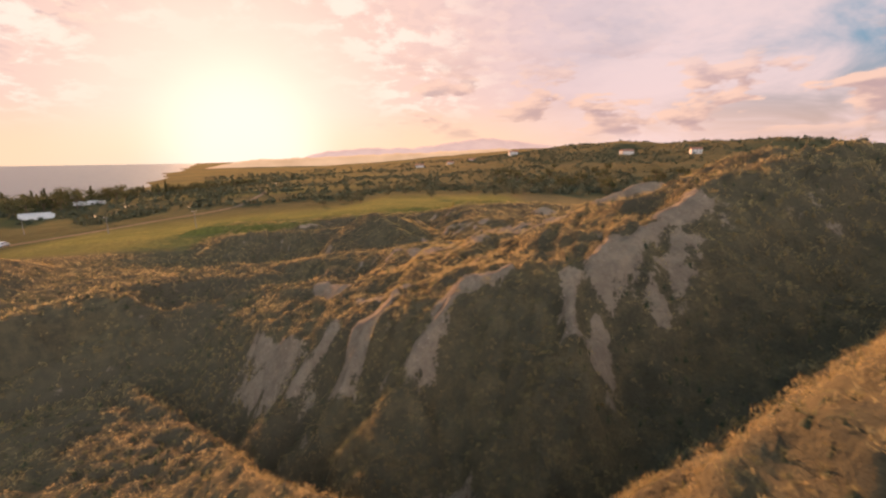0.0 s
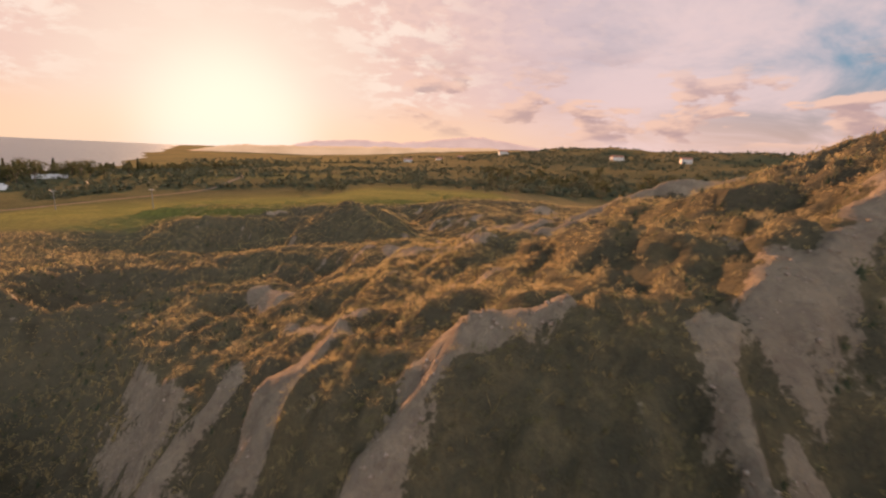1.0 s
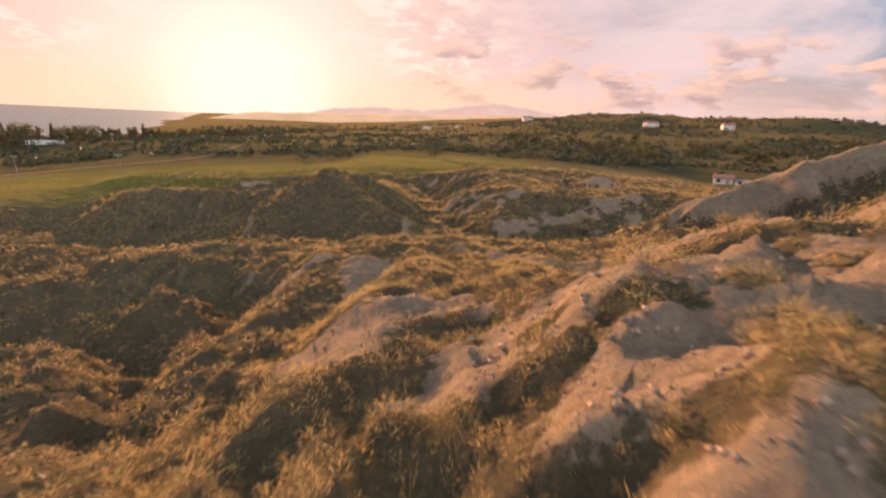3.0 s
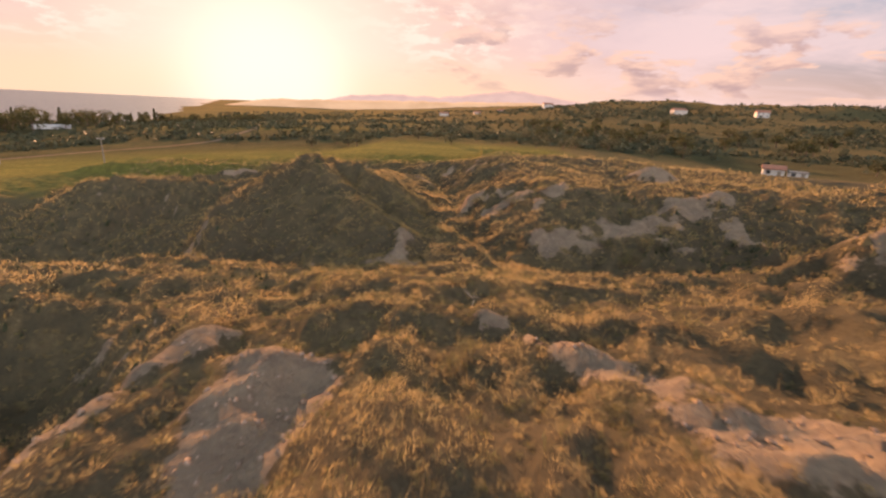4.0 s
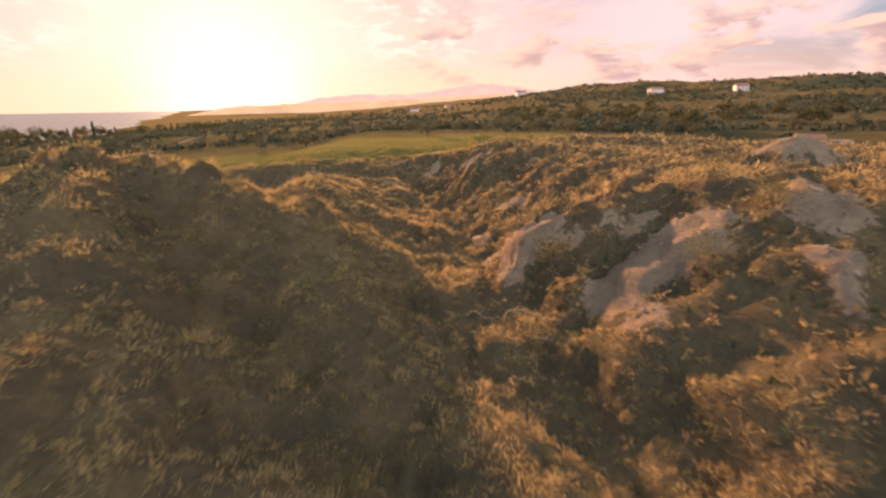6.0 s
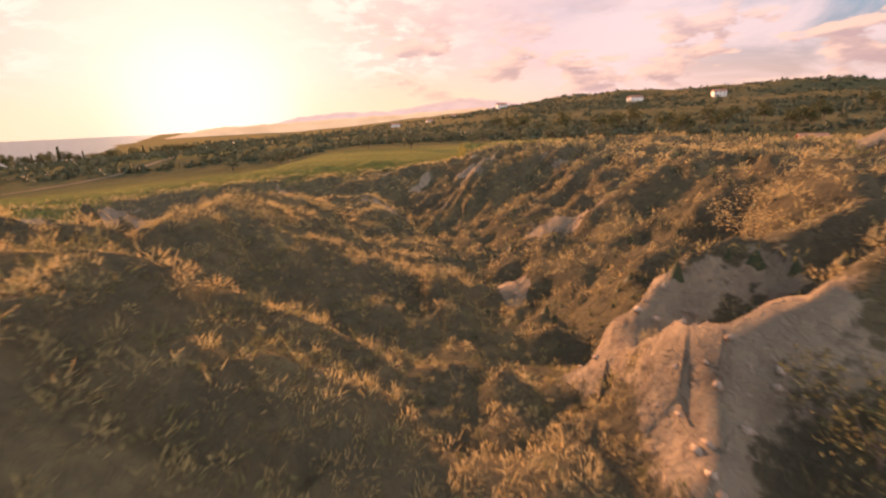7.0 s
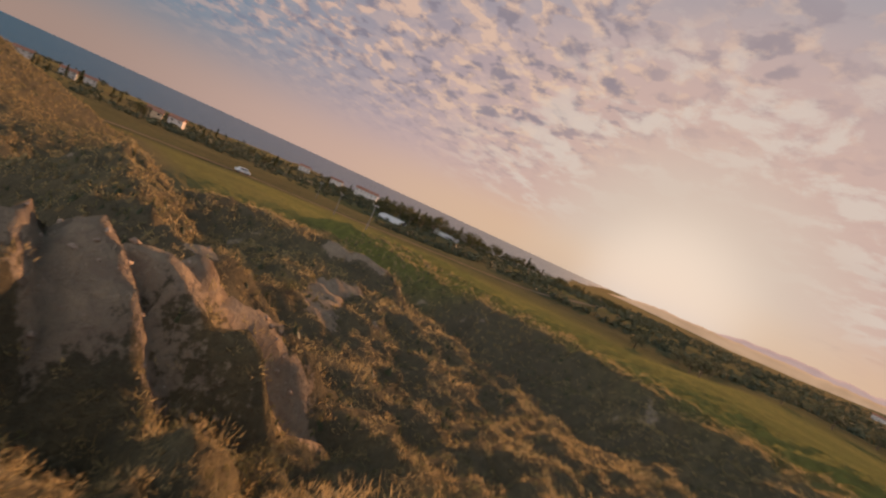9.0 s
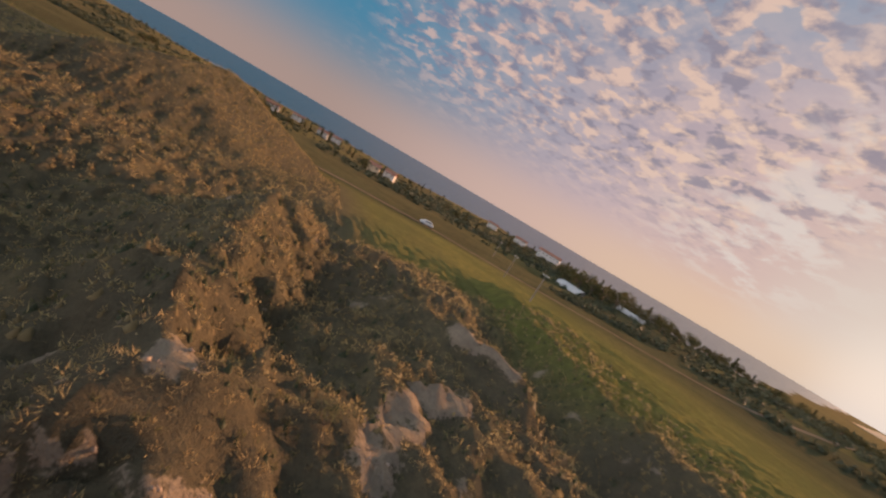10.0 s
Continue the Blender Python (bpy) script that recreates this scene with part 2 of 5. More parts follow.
def broad(x, y):
    """The large forms: tableland falling to the left and ahead, far plain, hills, coast and sea bed."""
    z = -5.2 + 0.27 * np.clip(x, -70, 30) - 0.30 * np.clip(x - 42, 0, 30) - 0.115 * np.clip(y - 25, -40, 120) + 0.0012 * np.clip(x, -70, 40) ** 2
    z = np.maximum(z, -27 + 0.03 * np.clip(x, -200, 200))
    far = -19.5 - 0.014 * np.clip(y - 140, 0, 700) - 0.042 * np.clip(-x - 70, 0, 520) + 2.2 * fbm(x / 160, y / 160, 3, 40)
    far = far - 4.5 * smooth(-22, -52, x) * smooth(330, 220, y)
    z = z + (far - z) * smooth(128, 165, y + 0.25 * np.abs(x + 10))
    z = z + (far - z) * smooth(-42, -64, x)
    z = z + (far - z) * smooth(46, 85, x) * smooth(55, 100, y)
    z = z + (-15.0 - 0.06 * np.clip(y - 100, 0, 80) - z) * smooth(14, 40, x) * smooth(84, 104, y) * smooth(190, 150, y)
    z = z - 3.6 * np.exp(-((x - 98) ** 2 + (y - 195) ** 2) / 1500)
    # rolling country ahead, higher to the right
    bearing = np.degrees(np.arctan2(x, np.maximum(y, 1)))
    dist = np.hypot(x, y)
    hill = smooth(260, 1000, dist) * smooth(-9, 24, bearing) * smooth(60, 30, bearing) * (44 + 20 * fbm(x / 330, y / 330, 3, 50) + 9 * fbm(x / 80, y / 80, 3, 52, True))
    far_hill = smooth(1500, 3800, dist) * smooth(-18, 2, bearing) * smooth(34, 8, bearing) * (22 + 30 * fbm(x / 700, y / 700, 4, 60))
    z = z + np.where(y > 0, hill + far_hill, 0)
    # the coast
    shore = smooth(0, 50, -670 - 0.45 * np.abs(y - 205) - x + 40 * vnoise(x / 190, y / 190, 70))
    shore = np.maximum(shore, smooth(-200, 330, -90 - 0.50 * y - x + 40 * vnoise(x / 190, y / 190, 71)) * smooth(400, 540, y))
    return z * (1 - shore) - 62 * shore


def land(x, y):
    z = broad(x, y)
    z = weave(z, x, y, FORMS)
    # the scarp over the first ravine
    d, high, run = along(x, y, CLIFF)
    rill = vnoise(run / 2.6 + 0.1 * vnoise(x, y, 11), d * 0.05, 12) + 0.5 * vnoise(run / 0.9, d * 0.08, 13)
    z = swell(z, x, y, CLIFF, 1.6)
    dr, low, _ = along(x, y, RAVINE)
    side = np.interp(x, [p[0] for p in RAVINE[::-1]], [p[1] for p in RAVINE[::-1]])
    wall = smooth(0, 1, d / np.maximum(d + dr, 0.01))
    edge = np.interp(x, [p[0] for p in CLIFF[::-1]], [p[1] for p in CLIFF[::-1]])
    wall = np.clip(wall + 0.16 * rill * smooth(0, 0.25, wall) * smooth(1, 0.6, wall), 0, 1)
    face = high + (low - high) * (0.25 * wall + 0.75 * wall ** 0.8) + 0.9 * rill * smooth(0, 0.3, wall) * smooth(1, 0.7, wall)
    cut = smooth(-60, -45, x) * smooth(48, 36, x)
    z = np.where((y < edge) & (y > side), face * cut + z * (1 - cut), z)
    bank = np.interp(x, [-60, -36, -24, -16, -10, -5.4, -1.3, 2, 3.7, 5, 8.2, 20], [-27, -21.2, -19.0, -17.3, -14.1, -11.5, -10.3, -8.0, -5.9, -4.9, -2.9, 0.5])
    near = np.minimum(low + 1.25 * dr, bank)
    z = np.where(y <= side, near * cut + z * (1 - cut), z)
    # spurs that run out from the scarp
    z = ridge(z, x, y, [(6.4, 21.4, -5.2), (6.0, 19.4, -6.3), (5.2, 16.6, -7.6)], 1.0, 0.4, 5, 0.5)
    z = ridge(z, x, y, [(1.4, 22.8, -6.4), (0.2, 21.4, -7.6), (-1.0, 20.7, -8.9), (-1.6, 19.4, -10.6)], 0.9, 0.4, 5, 0.5)
    z = ridge(z, x, y, [(-2.9, 27.3, -8.4), (-4.4, 25.0, -10.2), (-5.4, 22.5, -12.4)], 0.9, 0.4, 5, 0.5)
    z = ridge(z, x, y, [(-6.9, 28.4, -10.8), (-8.6, 27.0, -12.8), (-10, 25.4, -15.2)], 0.9, 0.4, 5, 0.5)
    z = ridge(z, x, y, [(-1.9, 29.2, -8.4), (-2.8, 27.6, -8.5), (-3.3, 26.0, -8.9)], 0.75, 0.5, 3)
    # gullies and low ridges on the left
    z = gully(z, x, y, [(-8.8, 51.5, -14.4), (-9.8, 56.5, -15.2), (-14, 60, -16.6), (-22, 60, -18.6), (-30, 57, -20.5)], 0.8, 0.6, 7)
    z = gully(z, x, y, [(-7.2, 44, -13.0), (-12, 51.5, -15.4), (-20, 56, -18.0), (-32, 55.4, -21)], 0.7, 0.8, 7)
    z = gully(z, x, y, [(-3.8, 31.6, -10.4), (-6.2, 34.4, -11.8), (-9.6, 37.6, -13.0), (-14, 42, -15)], 0.7, 0.6, 5)
    z = gully(z, x, y, [(3.8, 34.8, -8.1), (5.2, 35.7, -8.1), (7.0, 36.0, -7.3)], 0.7, 0.6, 3)
    z = ridge(z, x, y, [(-38, 66, -19.6), (-30.6, 67.3, -16.9), (-22, 65, -17.2), (-16, 63.6, -16.2), (-12, 64.6, -15.0)], 0.6, 0.7, 9)
    z = ridge(z, x, y, [(-3.2, 59.8, -11.8), (-5.8, 57.2, -12.2), (-6.2, 54.6, -12.5), (-6.3, 52.6, -12.8)], 0.9, 0.4, 5)
    # the high bare hill on the right
    z = ridge(z, x, y, [(40, 57, -2.8), (33, 58.5, -3.4), (26.6, 59.8, -4.1), (21, 62, -6.6), (16.3, 63.4, -9.2), (13, 65, -11.8)], 0.75, 0.6, 12)
    # long bare ridge across the basin
    z = ridge(z, x, y, [(27, 88, -12.2), (20.5, 84.2, -12.1), (16, 80.4, -12.5), (11.6, 77.3, -13.5), (8.2, 76, -14.4), (6.4, 75.4, -15.2)], 0.85, 0.5, 9)
    z = ridge(z, x, y, [(20.5, 84.2, -12.1), (19.6, 80, -13.0), (18.6, 76, -14.6)], 0.85, 0.4, 6)
    z = ridge(z, x, y, [(13.2, 91, -12.5), (9.0, 86.4, -11.9), (7.4, 83.6, -12.6), (6.0, 80.4, -14.6)], 0.85, 0.5, 8)
    # the pointed hill
    peak = (-12.9, 88.4, -10.9)
    z = ridge(z, x, y, [peak, (-9.6, 82, -12.2), (-6.2, 77, -13.2), (-2.9, 73.7, -13.6), (-2.7, 72, -14.1)], 0.55, 0.6, 12, 0.2)
    z = ridge(z, x, y, [peak, (-11.4, 83.0, -12.1), (-12.0, 79.6, -14.2), (-12.8, 76.2, -16.0)], 0.55, 0.5, 9, 0.2)
    z = ridge(z, x, y, [peak, (-9.0, 87, -11.4), (-6.4, 86.4, -12.1), (-4.6, 86.8, -13.3), (-3.1, 87.4, -14.4), (-1.6, 88.2, -15.2)], 0.75, 0.5, 9, 0.2)
    z = ridge(z, x, y, [(-6.4, 86.4, -12.2), (-4.6, 83.4, -13.5), (-3.0, 81, -14.3), (-1.6, 78.6, -15.0)], 0.7, 0.5, 6, 0.2)
    z = ridge(z, x, y, [peak, (-13.4, 93, -13.2), (-14.0, 97, -13.9), (-14.8, 100.5, -14.2), (-16.0, 103.4, -14.5), (-16.6, 104.8, -14.8), (-17.1, 106.0, -15.6)], 1.0, 0.6, 11, 0.5)
    z = ridge(z, x, y, [(-11.5, 90.5, -13.0), (-8.6, 94.3, -13.6), (-8.2, 98.6, -14.0), (-9.0, 102, -14.4), (-8.6, 106, -15.0), (-8.2, 109, -16.2), (-7.6, 112, -18.2)], 0.62, 0.8, 10, 0.12)
    z = ridge(z, x, y, [(-8.4, 96, -13.8), (-5.8, 95.2, -14.2), (-4.2, 96.4, -15.4), (-3.0, 97.6, -16.4)], 0.5, 0.8, 7, 0.12)
    z = ridge(z, x, y, [(-15.5, 98, -14.4), (-17.6, 101.5, -15.0), (-18.3, 103.0, -15.7)], 0.95, 0.5, 7, 0.6)
    z = swell(z, x, y, [(-20.5, 105.2, -16.6), (-22.6, 106.0, -16.8), (-25, 107.5, -17.6)], 1.8)
    # rough headland and meadow hills on the left
    z = ridge(z, x, y, [(-22, 105.4, -16.9), (-27, 104.1, -16.6), (-36, 104.6, -17.3), (-45, 104.4, -17.2), (-54, 108, -19.5)], 0.8, 1.4, 12, 0.5)
    z = ridge(z, x, y, [(-33.4, 120.6, -17.8), (-36.4, 117.6, -17.7), (-42, 116, -18.6)], 0.6, 0.8, 8)
    z = ridge(z, x, y, [(-74, 70, -22), (-82, 75, -18.4), (-93, 80.5, -16), (-112, 84, -14.5), (-138, 84, -18)], 0.45, 3, 40)
    z = ridge(z, x, y, [(-93, 80.5, -16), (-97, 90, -19), (-100, 98, -23)], 0.5, 2, 20)
    # washed-out flutes down the ends of the two bare lobes
    for px, py, turn in ((-15.4, 102.4, 0.0), (-17.2, 101.2, 2.0)):
        r, a = np.hypot(x - px, y - py), np.arctan2(y - py, x - px)
        groove = np.abs(np.sin(6.2 * a + turn + 0.5 * vnoise(x / 1.7, y / 1.7, 77))) ** 0.6
        z = z - (1.3 * (1 - groove) + 0.25 * vnoise(9 * a, r / 3, 78)) * smooth(0.8, 2.4, r) * smooth(6.5, 4.2, r)
    # the brook's ravine and the spurs that come down to it
    z = gully(z, x, y, BROOK, 0.5, 0.9, 8)
    z = ridge(z, x, y, [(8.6, 89, -12.4), (6.6, 87.6, -12.6), (4.0, 86.6, -12.3), (2.3, 86.6, -13.2), (1.1, 87.3, -13.9), (0.6, 87.1, -14.8)], 1.1, 0.4, 5)
    z = ridge(z, x, y, [(6.4, 90.6, -12.9), (3.8, 89.6, -13.3), (2.4, 89.6, -13.8), (1.5, 89.2, -14.4)], 1.5, 0.3, 4, 0.4)
    z = ridge(z, x, y, [(9.0, 85.4, -12.0), (5.8, 84.8, -12.7), (4.3, 83.6, -13.3), (3.3, 82.0, -14.3), (2.8, 80.8, -15.3)], 0.62, 0.35, 5, 0.2)
    z = ridge(z, x, y, [(9, 94, -13.2), (5, 93, -14.3), (2.6, 92.2, -15.0), (1.3, 91.0, -15.6)], 0.9, 0.5, 6)
    z = ridge(z, x, y, [(10.4, 97.1, -13.2), (7.6, 98.8, -14.5), (4.4, 98.9, -15.7), (1.6, 100, -17)], 0.75, 0.5, 6)
    z = ridge(z, x, y, [(9, 104, -13.6), (5.0, 104.2, -15.4), (1.6, 104.6, -17.2)], 0.75, 0.5, 6)
    z = ridge(z, x, y, [(7.2, 110.4, -13.5), (4.4, 111.2, -13.8), (2.4, 113.4, -14.3), (0.6, 116, -16.6)], 0.8, 0.7, 9)
    z = ridge(z, x, y, [(9, 118, -13.8), (4.5, 120, -14.6), (1, 122.6, -17)], 0.8, 0.7, 9)
    # far bank and its level field
    bank = [(-60, 136, -20.4), (-39, 133, -18.9), (-20, 134, -17.6), (-8.3, 133.5, -17.1), (0, 128, -16.2), (6, 127, -15.8), (14, 132, -15)]
    top = np.interp(x, [-60, -39, -20, -8.3, 0, 6, 14], [136, 133, 134, 133.5, 128, 127, 132])
    db, hb, _ = along(x, y, bank)
    behind = smooth(-1.5, 1.5, y - top + 0.8 * vnoise(x / 2.5, y / 2.5, 72)) * smooth(40, 22, db) * smooth(-85, -70, x) * smooth(28, 18, x)
    z = ridge(z, x, y, bank, 0.75, 0.6, 12, 0.45)
    z = z + (hb - 0.02 * db - z) * behind
    # small bare mound on the tableland
    z = ridge(z, x, y, [(23.2, 105.2, -12.6), (24.6, 105.6, -12.6)], 0.55, 0.8, 6)
    return z


SPURS = [
    # scarp
    ([(14.3, 25, 0), (11.6, 23.2, 0), (9.4, 21.8, 0), (8.0, 20.2, 0)], 1.0), ([(12.4, 22.0, 0), (10.4, 20.0, 0)], 1.1),
    ([(6.2, 20.4, 0), (5.4, 17.4, 0)], 0.5), ([(3.4, 22.2, 0), (1.2, 22.6, 0), (-0.4, 21.4, 0), (-1.4, 19.8, 0)], 0.7),
    ([(-3.0, 26.6, 0), (-4.2, 25.2, 0), (-5.2, 23.0, 0)], 0.9), ([(-7.4, 28.0, 0), (-9.4, 26.2, 0)], 0.6), ([(7.0, 18.6, 0), (6.6, 16.0, 0)], 0.8),
    # tableland
    ([(1.4, 27.0, 0), (2.6, 28.6, 0), (3.4, 30.6, 0)], 0.4), ([(-1.9, 28.8, 0), (-2.8, 28.2, 0)], 0.8), ([(-3.4, 28.2, 0), (-4.8, 29.8, 0), (-6.2, 31.6, 0)], 0.6),
    ([(2, 42, 0), (6, 43, 0), (9, 41, 0)], 1.5), ([(10, 47, 0), (6, 49, 0), (13, 50, 0)], 2.0), ([(1, 46, 0), (-2, 44.6, 0)], 1.3),
    ([(3.0, 39.7, 0), (5.4, 40.4, 0), (8.2, 41.2, 0)], 1.2), ([(2.7, 37.0, 0), (3.9, 37.5, 0)], 0.6), ([(6.6, 37.4, 0), (8.4, 37.4, 0)], 0.6), ([(8.6, 39.6, 0), (11.6, 45, 0)], 0.9), ([(-9.6, 41, 0), (-13, 45, 0)], 0.9),
    ([(-3.4, 51.6, 0), (-2.6, 53.4, 0), (-3.2, 55.2, 0)], 1.2), ([(4.8, 53.0, 0), (6.4, 52.6, 0)], 1.0), ([(1.4, 58.2, 0), (3.0, 56.2, 0), (4.8, 54.2, 0)], 0.5), ([(-5.4, 57.6, 0), (-6.1, 55.4, 0), (-6.3, 53.0, 0)], 0.45),
    # hill and ridges on the right
    ([(40, 57, 0), (33, 58.5, 0), (26.6, 59.8, 0), (21, 62, 0), (16.3, 63.4, 0)], 2.6),
    ([(21, 84, 0), (16, 80.0, 0), (11.6, 76.8, 0), (8, 75.6, 0), (6.6, 75.2, 0)], 1.4), ([(19.4, 79.0, 0), (18.6, 76.2, 0)], 0.9), ([(13.6, 76.4, 0), (14.4, 74.6, 0)], 0.7),
    ([(8.8, 85.6, 0), (7.6, 83.4, 0)], 0.8), ([(6.4, 81.4, 0), (5.8, 80.2, 0)], 0.6),
    ([(5.8, 84.8, 0), (4.2, 83.6, 0), (2.8, 83.4, 0), (2.9, 82.0, 0)], 0.9), ([(2.4, 86.5, 0), (1.2, 87.1, 0)], 0.7), ([(1.9, 87.2, 0), (1.0, 86.5, 0), (0.7, 85.9, 0)], 0.75), ([(1.4, 88.8, 0), (2.3, 89.0, 0), (3.4, 88.9, 0)], 0.8), ([(3.6, 85.4, 0), (4.8, 85.8, 0)], 0.45),
    ([(0.8, 95.6, 0), (0.4, 96.4, 0)], 0.5), ([(4.4, 98.4, 0), (2.4, 99.2, 0)], 0.6), ([(3.8, 104.2, 0), (2.4, 104.4, 0)], 0.6), ([(2.0, 113.0, 0), (1.0, 115.2, 0)], 0.8), ([(3.4, 120, 0), (1.8, 121.6, 0)], 0.8),
    ([(23, 105.2, 0), (24.8, 105.6, 0)], 2.6),
    # pointed hill and the country behind it
    ([(-2.8, 73.6, 0), (-3.0, 70.8, 0)], 0.7), ([(-2.0, 70.6, 0), (-4.0, 70.4, 0)], 0.4),
    ([(-15.6, 102.2, 0), (-16.6, 105.4, 0)], 2.3), ([(-17.4, 101.2, 0), (-18.3, 103.2, 0)], 1.8), ([(-22.2, 105.6, 0), (-23.0, 105.6, 0)], 0.8),
    ([(-24.4, 111.4, 0), (-26.4, 112.8, 0), (-30, 115.5, 0)], 1.3), ([(-36.2, 117.6, 0), (-33.6, 120.4, 0)], 0.7),
    ([(-8.4, 131, 0), (-6.4, 131.5, 0)], 0.9), ([(-2.6, 124.5, 0), (-1.8, 126, 0)], 0.9),
]


def cliff_top(x, y):
    """1 on the clean-washed crests, which carry no growth."""
    return np.maximum(np.maximum(smooth(5, 3, np.hypot(x + 16.4, y - 103.6)), smooth(5, 3.4, np.hypot(x - 24, y - 105.4))), np.maximum(smooth(2.3, 1.4, np.hypot(x - 3.1, y - 83.5)), smooth(1.3, 0.8, np.hypot(x - 1.5, y - 86.9))))


def bareness(x, y, slope):
    """How far the clay lies open: on steep flanks, along the spurs and in worn patches."""
    worn = 0.7 * fbm(x / 2.6, y / 2.6, 5, 80) + 0.5 * fbm(x / 0.9, y / 0.9, 3, 81)
    d, _, run = along(x, y, CLIFF)
    streak = 0.6 * vnoise(run / 3.1 + 0.5 * vnoise(x / 2.3, y / 2.3, 84), d * 0.16, 82) + 0.4 * vnoise(run / 0.9 + 0.3 * vnoise(x, y, 85), d * 0.3, 83)
    cliff = smooth(13, 7, d) * smooth(34, 28, y - 0.3 * x) * smooth(-22, -10, x)
    b = smooth(1.2, 1.8, slope + 0.9 * worn) * (1 - cliff) * np.maximum(smooth(-22, -12, x), smooth(50, 56, y))
    b = np.maximum(b, cliff * smooth(0.75, 1.15, slope) * smooth(0.16, 0.75, streak + 0.4 * worn) * (0.42 + 0.4 * smooth(9, 3, d)))
    b = np.maximum(b, 0.75 * smooth(0.56, 0.8, fbm(x / 3.0, y / 3.0, 5, 90) + 0.2 * np.minimum(slope, 0.8)))
    for px, py, r in ((-8.5, 99, 10.5), (-10, 83, 11), (-2, 61, 6), (-6, 91, 8)):
        b = b * (1 - smooth(r, r * 0.75, np.hypot(x - px, y - py)))
    for line, width in SPURS:
        d, _, _ = along(x, y, line)
        b = np.maximum(b, smooth(width * 1.25, width * 0.45, d + 1.2 * width * worn))
    near = smooth(150, 128, y) * smooth(-75, -55, x) * smooth(60, 40, x) * np.maximum(smooth(-52, -42, x), smooth(50, 62, y))
    b = b * (1 - 0.7 * smooth(0.2, 0.45, fbm(x / 1.2, y / 1.2, 4, 86)) * (1 - cliff_top(x, y)))
    return b * near


def hummocks(x, y):
    """Rounded cushions under a metre across, 0 in the gaps and 1 on the tops."""
    u, v = x / 0.95 + 0.5 * vnoise(x / 1.3, y / 1.3, 31), y / 0.95 + 0.5 * vnoise(x / 1.3, y / 1.3, 32)
    return smooth(-0.55, 0.6, vnoise(u, v, 30) + 0.35 * vnoise(2.3 * u, 2.3 * v, 35))


def ground_grid(xs, ys):
    """Height and bareness of the finished ground over a grid."""
    x, y = np.meshgrid(xs, ys)
    z = land(x, y)
    near = smooth(175, 140, y) * smooth(-95, -65, x) * smooth(85, 50, x)
    gy, gx = np.gradient(z, ys, xs)
    slope = np.hypot(gx, gy)
    z = z + near * (1 - 0.65 * smooth(13, 8, np.hypot(x + 9, y - 82))) * (0.35 * fbm(x / 6, y / 6, 4, 20) + 0.25 * fbm(x / 2.2, y / 2.2, 3, 25, True))
    bare = bareness(x, y, slope)
    z = z + near * ((1 - bare) * (0.55 * (1 - 0.4 * smooth(16, 10, np.hypot(x, y - 60))) * (hummocks(x, y) - 0.5) - 0.28) + bare * (0.26 * fbm(x / 1.9, y / 1.9, 3, 33, True) + 0.16 * fbm(x / 0.7, y / 0.7, 2, 34, True) - 0.22))
    return z, bare, slope

# ---- materials ----
def material(name):
    m = bpy.data.materials.new(name)
    m.use_nodes = True
    t = m.node_tree
    return m, t, t.nodes["Principled BSDF"]


def bump(t, height, strength, distance, bsdf):
    n = t.nodes.new("ShaderNodeBump")
    n.inputs["Strength"].default_value, n.inputs["Distance"].default_value = strength, distance
    link(t, height, n.inputs["Height"])
    link(t, n.outputs[0], bsdf.inputs["Normal"])


